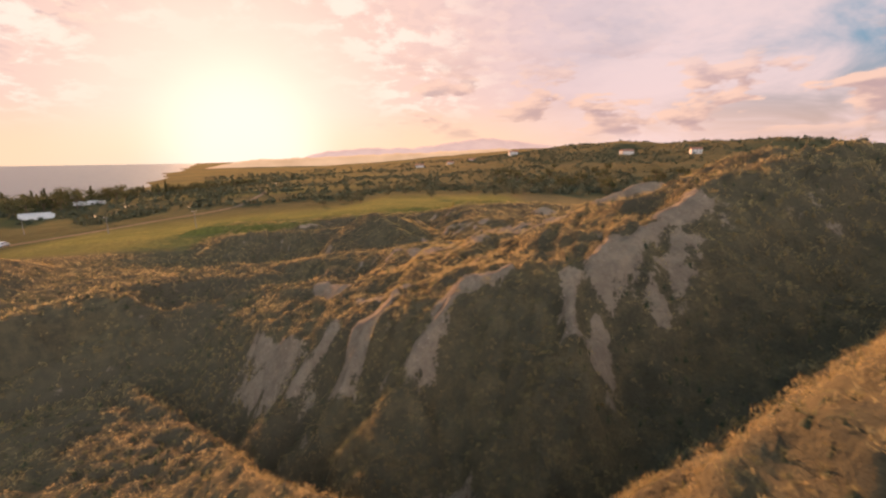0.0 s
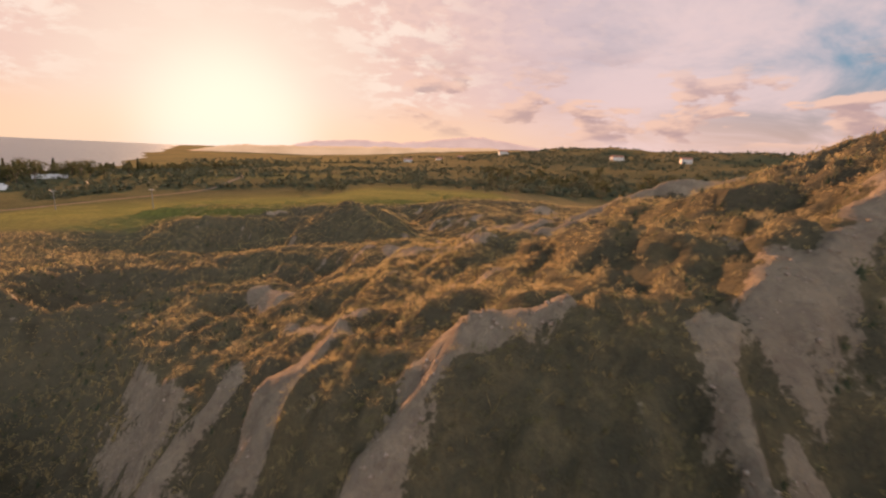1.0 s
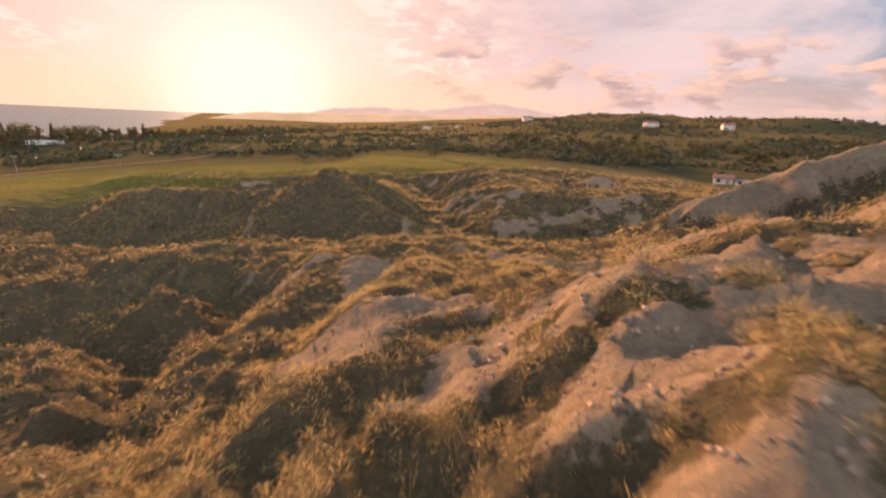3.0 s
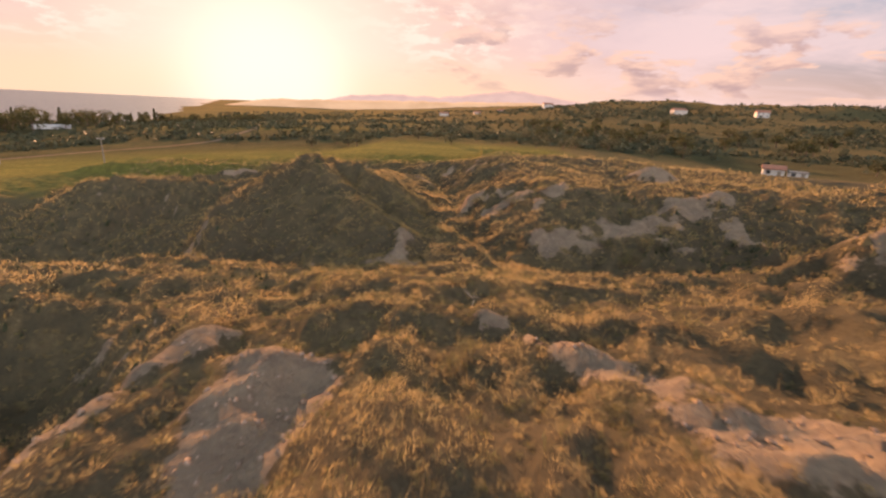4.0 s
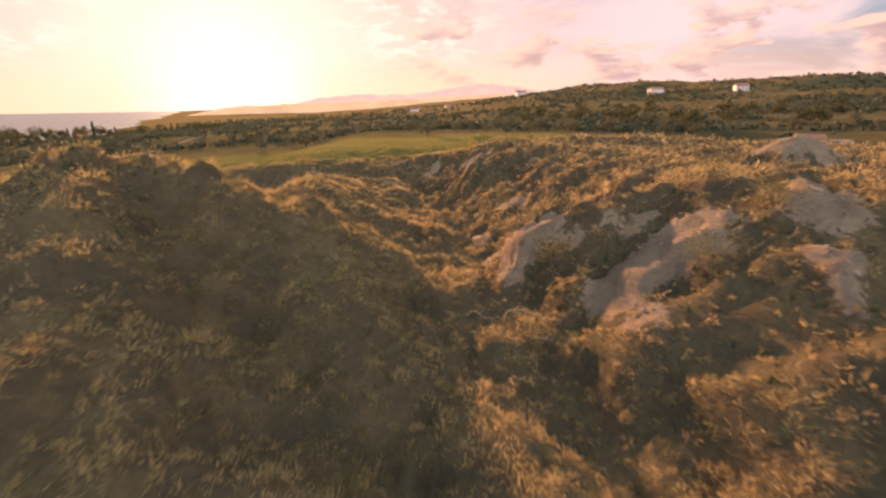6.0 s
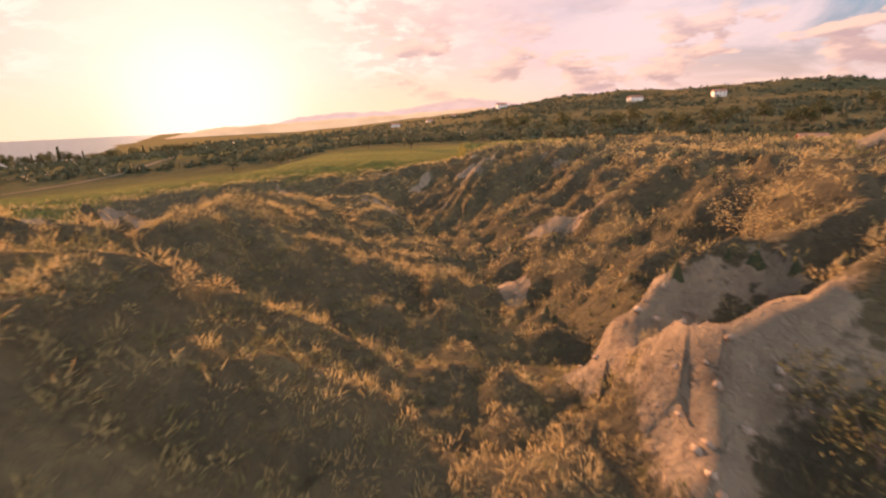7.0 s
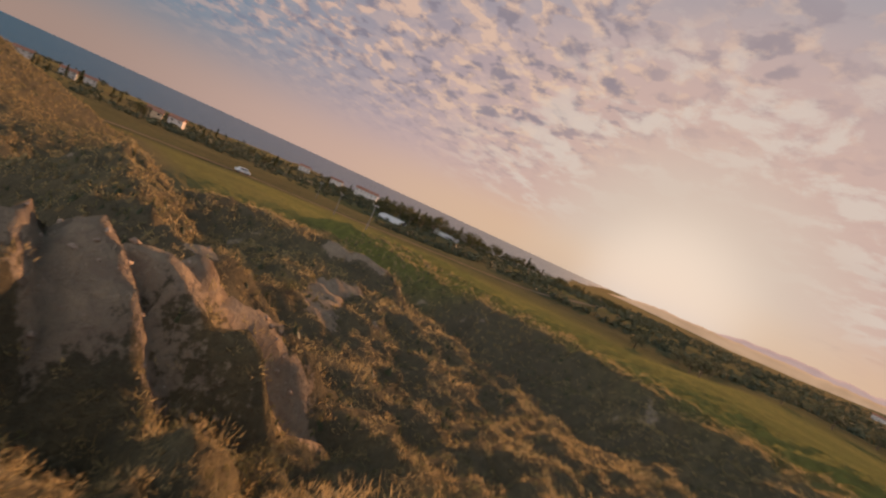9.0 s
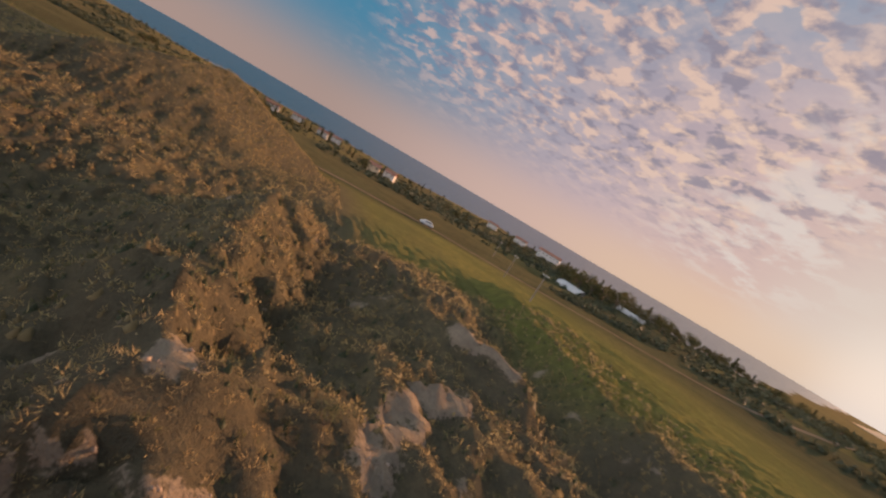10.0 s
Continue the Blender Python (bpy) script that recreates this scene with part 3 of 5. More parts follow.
def make_ground():
    m, t, b = material("grass_and_clay")
    at = t.nodes.new("ShaderNodeAttribute")
    at.attribute_name = "cover"
    sep = t.nodes.new("ShaderNodeSeparateColor")
    link(t, at.outputs["Color"], sep.inputs[0])
    bare, meadow, wood = sep.outputs[0], sep.outputs[1], sep.outputs[2]
    pos = t.nodes.new("ShaderNodeTexCoord").outputs["Object"]
    fine, mid, wide = grain(t, pos, 6.0, 6, 0.65), grain(t, pos, 0.9, 5, 0.6), grain(t, pos, 0.07, 4, 0.55)
    dry = blend(t, spread(t, mid, 0.35, 0.65), (0.140, 0.111, 0.060), (0.074, 0.066, 0.042))
    dry = blend(t, spread(t, wide, 0.40, 0.62), dry, (0.09, 0.075, 0.048))
    dry = blend(t, spread(t, fine, 0.35, 0.7), blend(t, 0.5, dry, (0.052, 0.044, 0.033)), dry)
    clay = blend(t, spread(t, mid, 0.3, 0.7), (0.305, 0.234, 0.155), (0.205, 0.158, 0.108))
    clay = blend(t, spread(t, fine, 0.3, 0.75), blend(t, 0.5, clay, (0.19, 0.15, 0.12)), clay)
    clay = blend(t, maths(t, "MULTIPLY", spread(t, grain(t, pos, 2.6, 6, 0.7, 0.8), 0.46, 0.62), 0.55), clay, (0.165, 0.122, 0.09))
    ragged = maths(t, "ADD", maths(t, "MULTIPLY", fine, 1.5), maths(t, "MULTIPLY", grain(t, pos, 2.2, 5, 0.65), 1.2))
    rough_bare = maths(t, "ADD", bare, maths(t, "SUBTRACT", ragged, 1.35))
    col = blend(t, spread(t, rough_bare, 0.36, 0.66), dry, clay)
    green = blend(t, spread(t, wide, 0.4, 0.6), (0.112, 0.115, 0.030), (0.18, 0.155, 0.042))
    col = blend(t, meadow, col, blend(t, spread(t, mid, 0.3, 0.7), green, (0.084, 0.084, 0.026)))
    dark = blend(t, spread(t, grain(t, pos, 0.06, 5, 0.65), 0.42, 0.58), (0.026, 0.034, 0.020), (0.044, 0.050, 0.026))
    col = blend(t, wood, col, dark)
    link(t, col, b.inputs["Base Color"])
    b.inputs["Roughness"].default_value = 0.92
    b.inputs["Specular IOR Level"].default_value = 0.0
    # the nap of grass, which takes a low sun
    link(t, maths(t, "MULTIPLY", maths(t, "SUBTRACT", 1.0, spread(t, rough_bare, 0.36, 0.66)), 0.07), b.inputs["Sheen Weight"])
    b.inputs["Sheen Roughness"].default_value = 0.45
    b.inputs["Sheen Tint"].default_value = (0.95, 0.72, 0.36, 1)
    bump(t, maths(t, "ADD", maths(t, "MULTIPLY", fine, 0.6), maths(t, "ADD", mid, maths(t, "MULTIPLY", grain(t, pos, 22.0, 3, 0.6), 0.25))), 1.0, 0.22, b)
    return m


def make_sea():
    m, t, b = material("evening_sea")
    pos = t.nodes.new("ShaderNodeTexCoord").outputs["Object"]
    b.inputs["Base Color"].default_value = (0.028, 0.058, 0.085, 1)
    b.inputs["Specular IOR Level"].default_value = 0.5
    b.inputs["Roughness"].default_value = 0.28
    b.inputs["IOR"].default_value = 1.33
    bump(t, grain(t, pos, 0.08, 6, 0.6), 0.7, 3.0, b)
    return m


GROUND, SEA = make_ground(), make_sea()


# ---- ground and sea ----
def graded(low, high, step, far_low, far_high, growth):
    """Even steps over the near country, longer and longer ones out to the horizon."""
    inner = list(np.arange(low, high, step))
    d, v, before, after = step, low, [], []
    while v > far_low:
        d = min(d * growth, 90)
        v -= d
        before.append(v)
    d, v = step, inner[-1]
    while v < far_high:
        d = min(d * growth, 90)
        v += d
        after.append(v)
    return np.array(before[::-1] + inner + after)


def sheet(name, xs, ys, zs, mat):
    ny, nx = zs.shape
    gx, gy = np.meshgrid(xs, ys)
    co = np.stack([gx, gy, zs], -1).reshape(-1, 3)
    k = np.arange(ny * nx).reshape(ny, nx)
    quads = np.stack([k[:-1, :-1], k[:-1, 1:], k[1:, 1:], k[1:, :-1]], -1).reshape(-1, 4)
    me = bpy.data.meshes.new(name)
    me.vertices.add(len(co))
    me.vertices.foreach_set("co", co.ravel())
    me.loops.add(quads.size)
    me.loops.foreach_set("vertex_index", quads.ravel())
    me.polygons.add(len(quads))
    me.polygons.foreach_set("loop_start", np.arange(0, quads.size, 4))
    me.polygons.foreach_set("use_smooth", np.ones(len(quads), bool))
    me.update(calc_edges=True)
    me.materials.append(mat)
    return new(name, me)


def make_land():
    inner = np.concatenate([np.arange(-44, -21, 0.45), np.arange(-21, 11, 0.235), np.arange(11, 34, 0.45)])
    outer = graded(-44, 34, 0.45, -3600, 3600, 1.05)
    xs = np.concatenate([outer[outer < -44.2], inner, outer[outer > 34.2]])
    ys = graded(0.5, 138, 0.29, -700, 4700, 1.06)
    gx, gy = np.meshgrid(xs, ys)
    z, bare, slope = ground_grid(xs, ys)
    ob = sheet("ground", xs, ys, z, GROUND)
    meadow = smooth(-34, -42, gx) * smooth(126, 136, gy) * smooth(260, 190, gy)
    meadow = np.maximum(meadow, smooth(132, 140, gy) * smooth(250, 200, gy) * smooth(40, 25, gx))
    meadow = np.maximum(meadow, smooth(136, 143, gy) * (1 - 0.8 * smooth(8, 34, gx + 0.2 * (gy - 143))))
    meadow = np.maximum(meadow, smooth(-120, -128, gx))
    meadow = np.maximum(meadow, smooth(-60, -68, gx) * smooth(110, 120, gy) * smooth(200, 170, gy) * smooth(-130, -122, gx) * 0.85)
    patch = fbm(gx / 95, gy / 55, 2, 95)
    fields = smooth(0.02, 0.12, patch) * smooth(220, 330, np.hypot(gx, gy))
    fields = np.maximum(fields, smooth(130, 145, gy) * smooth(200, 180, np.hypot(gx, gy)) * smooth(20, 60, gx))
    wood = smooth(165, 230, np.hypot(gx, gy - 20)) * (1 - 0.3 * fields)
    wood = np.maximum(wood, smooth(-124, -132, gx) * (0.95 - 0.4 * fields))
    colour = np.stack([bare, np.clip(meadow * (1 - bare), 0, 1), np.clip(wood, 0, 1), np.ones_like(bare)], -1)
    at = ob.data.color_attributes.new("cover", "FLOAT_COLOR", "POINT")
    at.data.foreach_set("color", colour.reshape(-1).astype(np.float32))
    tagged(ob, "rough grassy badland of pale eroded clay and far fields", "ground", kind="structure")
    return xs, ys, z, bare, slope


XS, YS, HEIGHT, BARE, STEEP = make_land()


def on_grid(grid, x, y):
    """A value of the ground's grid at any places."""
    i, j = np.clip(np.searchsorted(XS, x) - 1, 0, len(XS) - 2), np.clip(np.searchsorted(YS, y) - 1, 0, len(YS) - 2)
    u, v = (x - XS[i]) / (XS[i + 1] - XS[i]), (y - YS[j]) / (YS[j + 1] - YS[j])
    return (grid[j, i] * (1 - u) + grid[j, i + 1] * u) * (1 - v) + (grid[j + 1, i] * (1 - u) + grid[j + 1, i + 1] * u) * v



xs, ys = np.array([-4950.0, -2500, -1200, -600, -200]), np.array([-1500.0, 0, 1500, 3000, 4800])
tagged(sheet("water", xs, ys, np.full((5, 5), -56.0), SEA), "calm dark blue evening sea beyond the coast", "sea", kind="structure")


# ---- grass and scrub ----
def joined(name, co, tris, mat, tone=None):
    """One mesh from arrays of corners and triangles."""
    me = bpy.data.meshes.new(name)
    me.vertices.add(len(co))
    me.vertices.foreach_set("co", co.astype(np.float32).ravel())
    me.loops.add(tris.size)
    me.loops.foreach_set("vertex_index", tris.astype(np.int32).ravel())
    me.polygons.add(len(tris))
    me.polygons.foreach_set("loop_start", np.arange(0, tris.size, 3, dtype=np.int32))
    me.update(calc_edges=True)
    if tone is not None:
        at = me.attributes.new("tone", "FLOAT", "POINT")
        at.data.foreach_set("value", tone.astype(np.float32))
    me.materials.append(mat)
    return new(name, me)


def blade_material(name, low, high, tip, through):
    m, t, b = material(name)
    at = t.nodes.new("ShaderNodeAttribute")
    at.attribute_name = "tone"
    pos = t.nodes.new("ShaderNodeTexCoord").outputs["Object"]
    patch = spread(t, grain(t, pos, 0.35, 4, 0.6), 0.36, 0.64)
    rnd = t.nodes.new("ShaderNodeNewGeometry").outputs["Random Per Island"]
    col = blend(t, patch, low, high)
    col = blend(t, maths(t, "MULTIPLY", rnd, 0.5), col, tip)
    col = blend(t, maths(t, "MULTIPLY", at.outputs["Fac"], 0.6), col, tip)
    # low tone, as at blade roots, is darkened: self-shade put into the colour
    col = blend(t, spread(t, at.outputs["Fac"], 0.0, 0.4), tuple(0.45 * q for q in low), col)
    link(t, col, b.inputs["Base Color"])
    b.inputs["Roughness"].default_value = 0.75
    b.inputs["Specular IOR Level"].default_value = 0.2
    out = t.nodes["Material Output"]
    tr, mix = t.nodes.new("ShaderNodeBsdfTranslucent"), t.nodes.new("ShaderNodeMixShader")
    link(t, col, tr.inputs["Color"])
    link(t, maths(t, "MULTIPLY", maths(t, "ADD", at.outputs["Fac"], 0.15), through), mix.inputs[0])
    link(t, b.outputs[0], mix.inputs[1])
    link(t, tr.outputs[0], mix.inputs[2])
    link(t, mix.outputs[0], out.inputs["Surface"])
    return m


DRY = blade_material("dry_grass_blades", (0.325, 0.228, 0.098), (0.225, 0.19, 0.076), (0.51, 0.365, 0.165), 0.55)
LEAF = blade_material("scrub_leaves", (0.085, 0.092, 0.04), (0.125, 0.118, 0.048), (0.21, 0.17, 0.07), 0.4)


WOODS = blade_material("woodland_leaves", (0.048, 0.060, 0.036), (0.062, 0.072, 0.042), (0.078, 0.082, 0.048), 0.4)


def scatter(rng, n, x0, x1, y0, y1):
    return rng.uniform(x0, x1, n), rng.uniform(y0, y1, n)


def tussocks(name, rng, x, y, size, blades, mat, lean=1.45, wide=0.012, flat=0.85):
    """Rounded clumps of many thin blades, each blade one triangle."""
    n, m = len(x), len(x) * blades
    z = on_grid(HEIGHT, x, y) - 0.03
    k = np.repeat(np.arange(n), blades)
    a = rng.uniform(0, 2 * np.pi, m)
    s = size[k]
    tilt = lean * np.sqrt(rng.uniform(0.0, 1.0, m))
    way = np.stack([np.cos(a) * np.sin(tilt), np.sin(a) * np.sin(tilt), flat * np.cos(tilt)], -1)
    way += rng.normal(0, 0.16, (m, 3))
    heart = np.stack([x[k], y[k], z[k]], -1)
    base = heart + way * (s * rng.uniform(0.05, 0.5, m))[:, None]
    tip = heart + way * (s * rng.uniform(0.8, 1.2, m))[:, None]
    tip[:, 2] -= 0.10 * s
    spin = rng.uniform(0, 2 * np.pi, m)
    side = np.stack([np.cos(spin), np.sin(spin), rng.uniform(-0.7, 0.7, m)], -1) * (wide * rng.uniform(0.6, 1.4, m) * np.sqrt(s / 0.35))[:, None]
    co = np.stack([base - side, base + side, tip], 1).reshape(-1, 3)
    tris = np.arange(m * 3).reshape(-1, 3)
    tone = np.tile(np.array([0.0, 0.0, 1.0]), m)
    return tagged(joined(name, co, tris, mat, tone), kind="stuff")


def cushions(name, rng, x, y, size, hairs, mat, wide=0.007):
    """Furry rounded tussocks: a thick coat of thin blades round an added heart, coloured dark as inner shade."""
    n, sides = len(x), 5
    heart = np.stack([x, y, on_grid(HEIGHT, x, y)], -1)
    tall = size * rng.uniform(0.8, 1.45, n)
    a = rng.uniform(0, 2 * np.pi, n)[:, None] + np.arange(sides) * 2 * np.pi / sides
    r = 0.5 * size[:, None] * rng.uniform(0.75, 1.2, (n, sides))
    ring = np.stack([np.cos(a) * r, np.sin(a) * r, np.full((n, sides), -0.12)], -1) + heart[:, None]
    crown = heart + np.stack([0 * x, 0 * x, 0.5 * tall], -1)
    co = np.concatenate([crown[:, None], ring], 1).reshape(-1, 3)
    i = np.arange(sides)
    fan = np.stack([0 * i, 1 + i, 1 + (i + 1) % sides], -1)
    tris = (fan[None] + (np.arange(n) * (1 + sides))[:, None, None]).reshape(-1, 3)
    if hairs > 30:
        co, tris = co[:0], tris[:0]
    # the coat
    m = n * hairs
    k = np.repeat(np.arange(n), hairs)
    around, rise = rng.uniform(0, 2 * np.pi, m), np.arcsin(rng.uniform(0.0, 1.0, m))
    way = np.stack([np.cos(around) * np.cos(rise), np.sin(around) * np.cos(rise), np.sin(rise)], -1)
    shape = np.stack([size, size, tall], -1)[k]
    root = heart[k] + way * shape * rng.uniform(0.30, 0.90, m)[:, None]
    lean = 0.8 * way + np.array([0.16, -0.16, 0.22]) + rng.normal(0, 0.34, (m, 3))
    tip = root + lean * (0.42 * size[k] * rng.uniform(0.5, 1.15, m))[:, None]
    twist = rng.uniform(0, 2 * np.pi, m)
    side = np.stack([np.cos(twist), np.sin(twist), rng.uniform(-0.6, 0.6, m)], -1) * (wide * rng.uniform(0.6, 1.4, m))[:, None]
    hair = np.stack([root - side, root + side, tip], 1).reshape(-1, 3)
    tris = np.concatenate([tris, len(co) + np.arange(m * 3).reshape(-1, 3)])
    # zero tone gives the hearts their painted shade
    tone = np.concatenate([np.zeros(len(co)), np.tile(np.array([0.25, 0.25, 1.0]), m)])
    return tagged(joined(name, np.concatenate([co, hair]), tris, mat, tone), kind="stuff")


def spaced(rng, x0, x1, y0, y1, gap):
    """Places about a gap apart, never quite in rows."""
    gx, gy = np.meshgrid(np.arange(x0, x1, gap), np.arange(y0, y1, gap * 0.87))
    gx = gx + 0.5 * gap * (np.arange(gx.shape[0]) % 2)[:, None]
    return (gx + rng.uniform(-0.42, 0.42, gx.shape) * gap).ravel(), (gy + rng.uniform(-0.42, 0.42, gy.shape) * gap).ravel()


def make_grass():
    rng = np.random.default_rng(7)
    bend = lambda q: np.interp(q, [0, 54, 80, 100, 142], [0, 0, -2, -8, -14])
    kinds = {}
    # tussocks: many close to the flight line, fewer and larger ones farther off
    for zone, gap, x0, x1, y0, y1, low, high, least, most in (("near", 0.31, -20, 8, 1, 138, 0, 5.5, 0.11, 0.28), ("mid", 0.43, -28, 18, 1, 140, 5.5, 15, 0.13, 0.34), ("slope", 0.56, -46, 38, 1, 142, 15, 34, 0.18, 0.42), ("far", 0.95, -125, 54, 1, 146, 34, 130, 0.28, 0.60)):
        x, y = spaced(rng, x0, x1, y0, y1, gap)
        n = len(x)
        off = np.abs(x - bend(y))
        top, wild, open_clay = hummocks(x, y), fbm(x / 4.5, y / 4.5, 3, 110), on_grid(BARE, x, y)
        keep = (off >= low) & (off < high) & ((x > -66) | (y > 40) & (y < 112)) & (rng.uniform(0, 1, n) < (1 - smooth(0.48, 0.70, open_clay)) * (1.05 + 0.4 * wild) * (0.80 + 0.35 * top) + 0.005)
        x, y, top, wild = x[keep], y[keep], top[keep], wild[keep]
        size = (least + (most - least) * rng.uniform(0, 1, len(x)) ** 1.3) * (0.65 + 0.45 * top) * (1 + 0.25 * wild)
        green = (rng.uniform(0, 1, len(x)) + 0.5 * fbm(x / 6, y / 6, 3, 115) - 0.3 * (top - 0.5)) > 0.69
        kinds[zone] = (x, y, size, green)
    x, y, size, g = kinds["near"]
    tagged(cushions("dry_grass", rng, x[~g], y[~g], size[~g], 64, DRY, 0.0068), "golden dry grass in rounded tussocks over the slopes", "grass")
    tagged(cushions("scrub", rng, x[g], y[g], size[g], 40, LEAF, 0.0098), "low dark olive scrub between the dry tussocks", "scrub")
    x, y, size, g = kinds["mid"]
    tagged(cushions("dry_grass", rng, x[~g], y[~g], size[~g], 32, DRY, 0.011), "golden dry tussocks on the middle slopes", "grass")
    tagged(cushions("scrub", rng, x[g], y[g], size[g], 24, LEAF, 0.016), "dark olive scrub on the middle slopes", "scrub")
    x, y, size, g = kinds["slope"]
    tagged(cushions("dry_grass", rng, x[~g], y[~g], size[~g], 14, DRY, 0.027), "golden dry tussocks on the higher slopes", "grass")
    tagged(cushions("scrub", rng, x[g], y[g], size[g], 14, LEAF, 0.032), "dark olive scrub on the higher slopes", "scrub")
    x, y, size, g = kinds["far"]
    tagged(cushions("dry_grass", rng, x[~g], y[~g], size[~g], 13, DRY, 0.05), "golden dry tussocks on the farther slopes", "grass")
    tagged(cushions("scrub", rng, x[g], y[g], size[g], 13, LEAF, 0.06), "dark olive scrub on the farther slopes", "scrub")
    # short fur between them and a few tall pale stalks
    x, y = scatter(rng, 16000, -20, 8, 2, 130)
    keep = (np.abs(x - bend(y)) < 5) & (rng.uniform(0, 1, len(x)) < (1 - on_grid(BARE, x, y)) ** 2 + 0.03)
    x, y = x[keep], y[keep]
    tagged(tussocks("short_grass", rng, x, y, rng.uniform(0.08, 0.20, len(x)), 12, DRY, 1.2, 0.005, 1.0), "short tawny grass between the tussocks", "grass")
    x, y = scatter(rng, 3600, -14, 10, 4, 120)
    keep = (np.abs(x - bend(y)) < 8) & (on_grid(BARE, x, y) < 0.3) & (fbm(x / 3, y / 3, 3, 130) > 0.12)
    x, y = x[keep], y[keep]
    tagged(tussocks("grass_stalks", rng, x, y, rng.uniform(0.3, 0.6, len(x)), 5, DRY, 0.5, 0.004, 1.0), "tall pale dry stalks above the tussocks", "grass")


make_grass()


def make_clods():
    """Crumbs and lumps of clay that lie on the bare slopes."""
    rng = np.random.default_rng(9)
    x, y = scatter(rng, 120000, -24, 24, 8, 124)
    bare = on_grid(BARE, x, y)
    keep = (bare > 0.55) & (fbm(x / 0.8, y / 0.8, 2, 150) > -0.15) & (np.abs(x + 2) < 22)
    x, y = x[keep][:15000], y[keep][:15000]
    n = len(x)
    size = 0.018 + 0.075 * rng.uniform(0, 1, n) ** 3.5
    base = np.array([(1, 0, 0), (0, 1, 0), (-1, 0, 0), (0, -1, 0), (0, 0, 1), (0, 0, -1)], float)
    spin = rng.uniform(0, 6.28, n)
    co = base[None] * rng.uniform(0.6, 1.3, (n, 6, 3)) + rng.normal(0, 0.18, (n, 6, 3))
    cx = co[..., 0] * np.cos(spin)[:, None] - co[..., 1] * np.sin(spin)[:, None]
    cy = co[..., 0] * np.sin(spin)[:, None] + co[..., 1] * np.cos(spin)[:, None]
    co = np.stack([cx, cy, co[..., 2] * 0.8], -1) * size[:, None, None] + np.stack([x, y, on_grid(HEIGHT, x, y) + 0.2 * size], -1)[:, None]
    face = np.array([(0, 1, 4), (1, 2, 4), (2, 3, 4), (3, 0, 4), (1, 0, 5), (2, 1, 5), (3, 2, 5), (0, 3, 5)])
    tris = (face[None] + (np.arange(n) * 6)[:, None, None]).reshape(-1, 3)
    m, t, b = material("dry_clay_clods")
    rnd = t.nodes.new("ShaderNodeNewGeometry").outputs["Random Per Island"]
    pos = t.nodes.new("ShaderNodeTexCoord").outputs["Object"]
    col = blend(t, rnd, (0.38, 0.29, 0.22), (0.24, 0.18, 0.135))
    link(t, blend(t, spread(t, grain(t, pos, 40, 4, 0.6), 0.4, 0.7), col, (0.20, 0.15, 0.11)), b.inputs["Base Color"])
    b.inputs["Roughness"].default_value = 0.95
    b.inputs["Specular IOR Level"].default_value = 0.0
    tagged(joined("clay_clods", co.reshape(-1, 3), tris, m), "crumbled pale clay lumps on the bare spurs", "clay", kind="stuff")


make_clods()


def make_woods():
    """Woods, hedges and orchards too far off to count."""
    rng = np.random.default_rng(17)
    n = 90000
    a = np.radians(rng.uniform(-118, 52, n))
    d = 165 * (1500 / 165) ** (rng.uniform(0, 1, n) ** 0.9)
    x, y = -5 + d * np.sin(a), 70 + d * np.cos(a)
    z = on_grid(HEIGHT, x, y)
    bearing = np.degrees(a)
    copse = smooth(0.02, 0.22, fbm(x / 75, y / 55, 4, 140))
    hedge = np.maximum(smooth(0.045, 0.015, np.abs(fbm(x / 120, y / 70, 2, 141))), smooth(0.04, 0.012, np.abs(fbm(x / 60, y / 110, 2, 142))))
    rows = (np.sin(x / 2.2 + 0.1 * y) > 0.55) & (np.sin(y / 2.6) > 0.3) & (bearing > -20) & (bearing < 24) & (d < 420)
    coast = smooth(-62, -54, bearing) * smooth(-20, -28, bearing) * smooth(230, 290, d) * smooth(1500, 1000, d)
    hill = smooth(4, 16, bearing) * smooth(150, 300, d) * (0.08 + 0.92 * smooth(-0.10, 0.14, fbm(x / 110, y / 80, 3, 143)))
    share = np.clip(0.75 * copse + 0.85 * hedge + 0.5 * rows + 0.9 * coast * (0.35 + copse) + 0.55 * hill, 0, 1)
    clear = (np.hypot(x - 99, y - 196) > 26) & (z > -50) & ~((x > -150) & (x < 45) & (y < 255) & (y > 130) & (bearing < 8)) & ~((d < 230) & (bearing < -50))
    keep = clear & (rng.uniform(0, 1, n) < 0.45 * share)
    x, y, z, d = x[keep], y[keep], z[keep], d[keep]
    m, leaves = len(x), 11
    r = rng.uniform(0.8, 1.9, m) * (1 + np.clip(d - 300, 0, 900) / 900)
    k = np.repeat(np.arange(m), leaves)
    way = rng.normal(0, 1, (m * leaves, 3))
    way /= np.linalg.norm(way, axis=1)[:, None]
    way[:, 2] = np.abs(way[:, 2]) * 1.25 + 0.1
    heart = np.stack([x, y, z - 0.1], -1)[k] + way * (r[k] * rng.uniform(0.45, 1.0, m * leaves))[:, None]
    e, g = rng.normal(0, 1, (2, m * leaves, 3))
    q = (0.40 * r[k])[:, None]
    co = np.stack([heart - q * e, heart + q * e, heart + q * g], 1).reshape(-1, 3)
    ob = joined("woodland", co, np.arange(m * leaves * 3).reshape(-1, 3), WOODS, np.full(m * leaves * 3, 0.3))
    tagged(ob, "dark woods, hedges and orchards over the plain and hills", "woodland", kind="stuff")


make_woods()


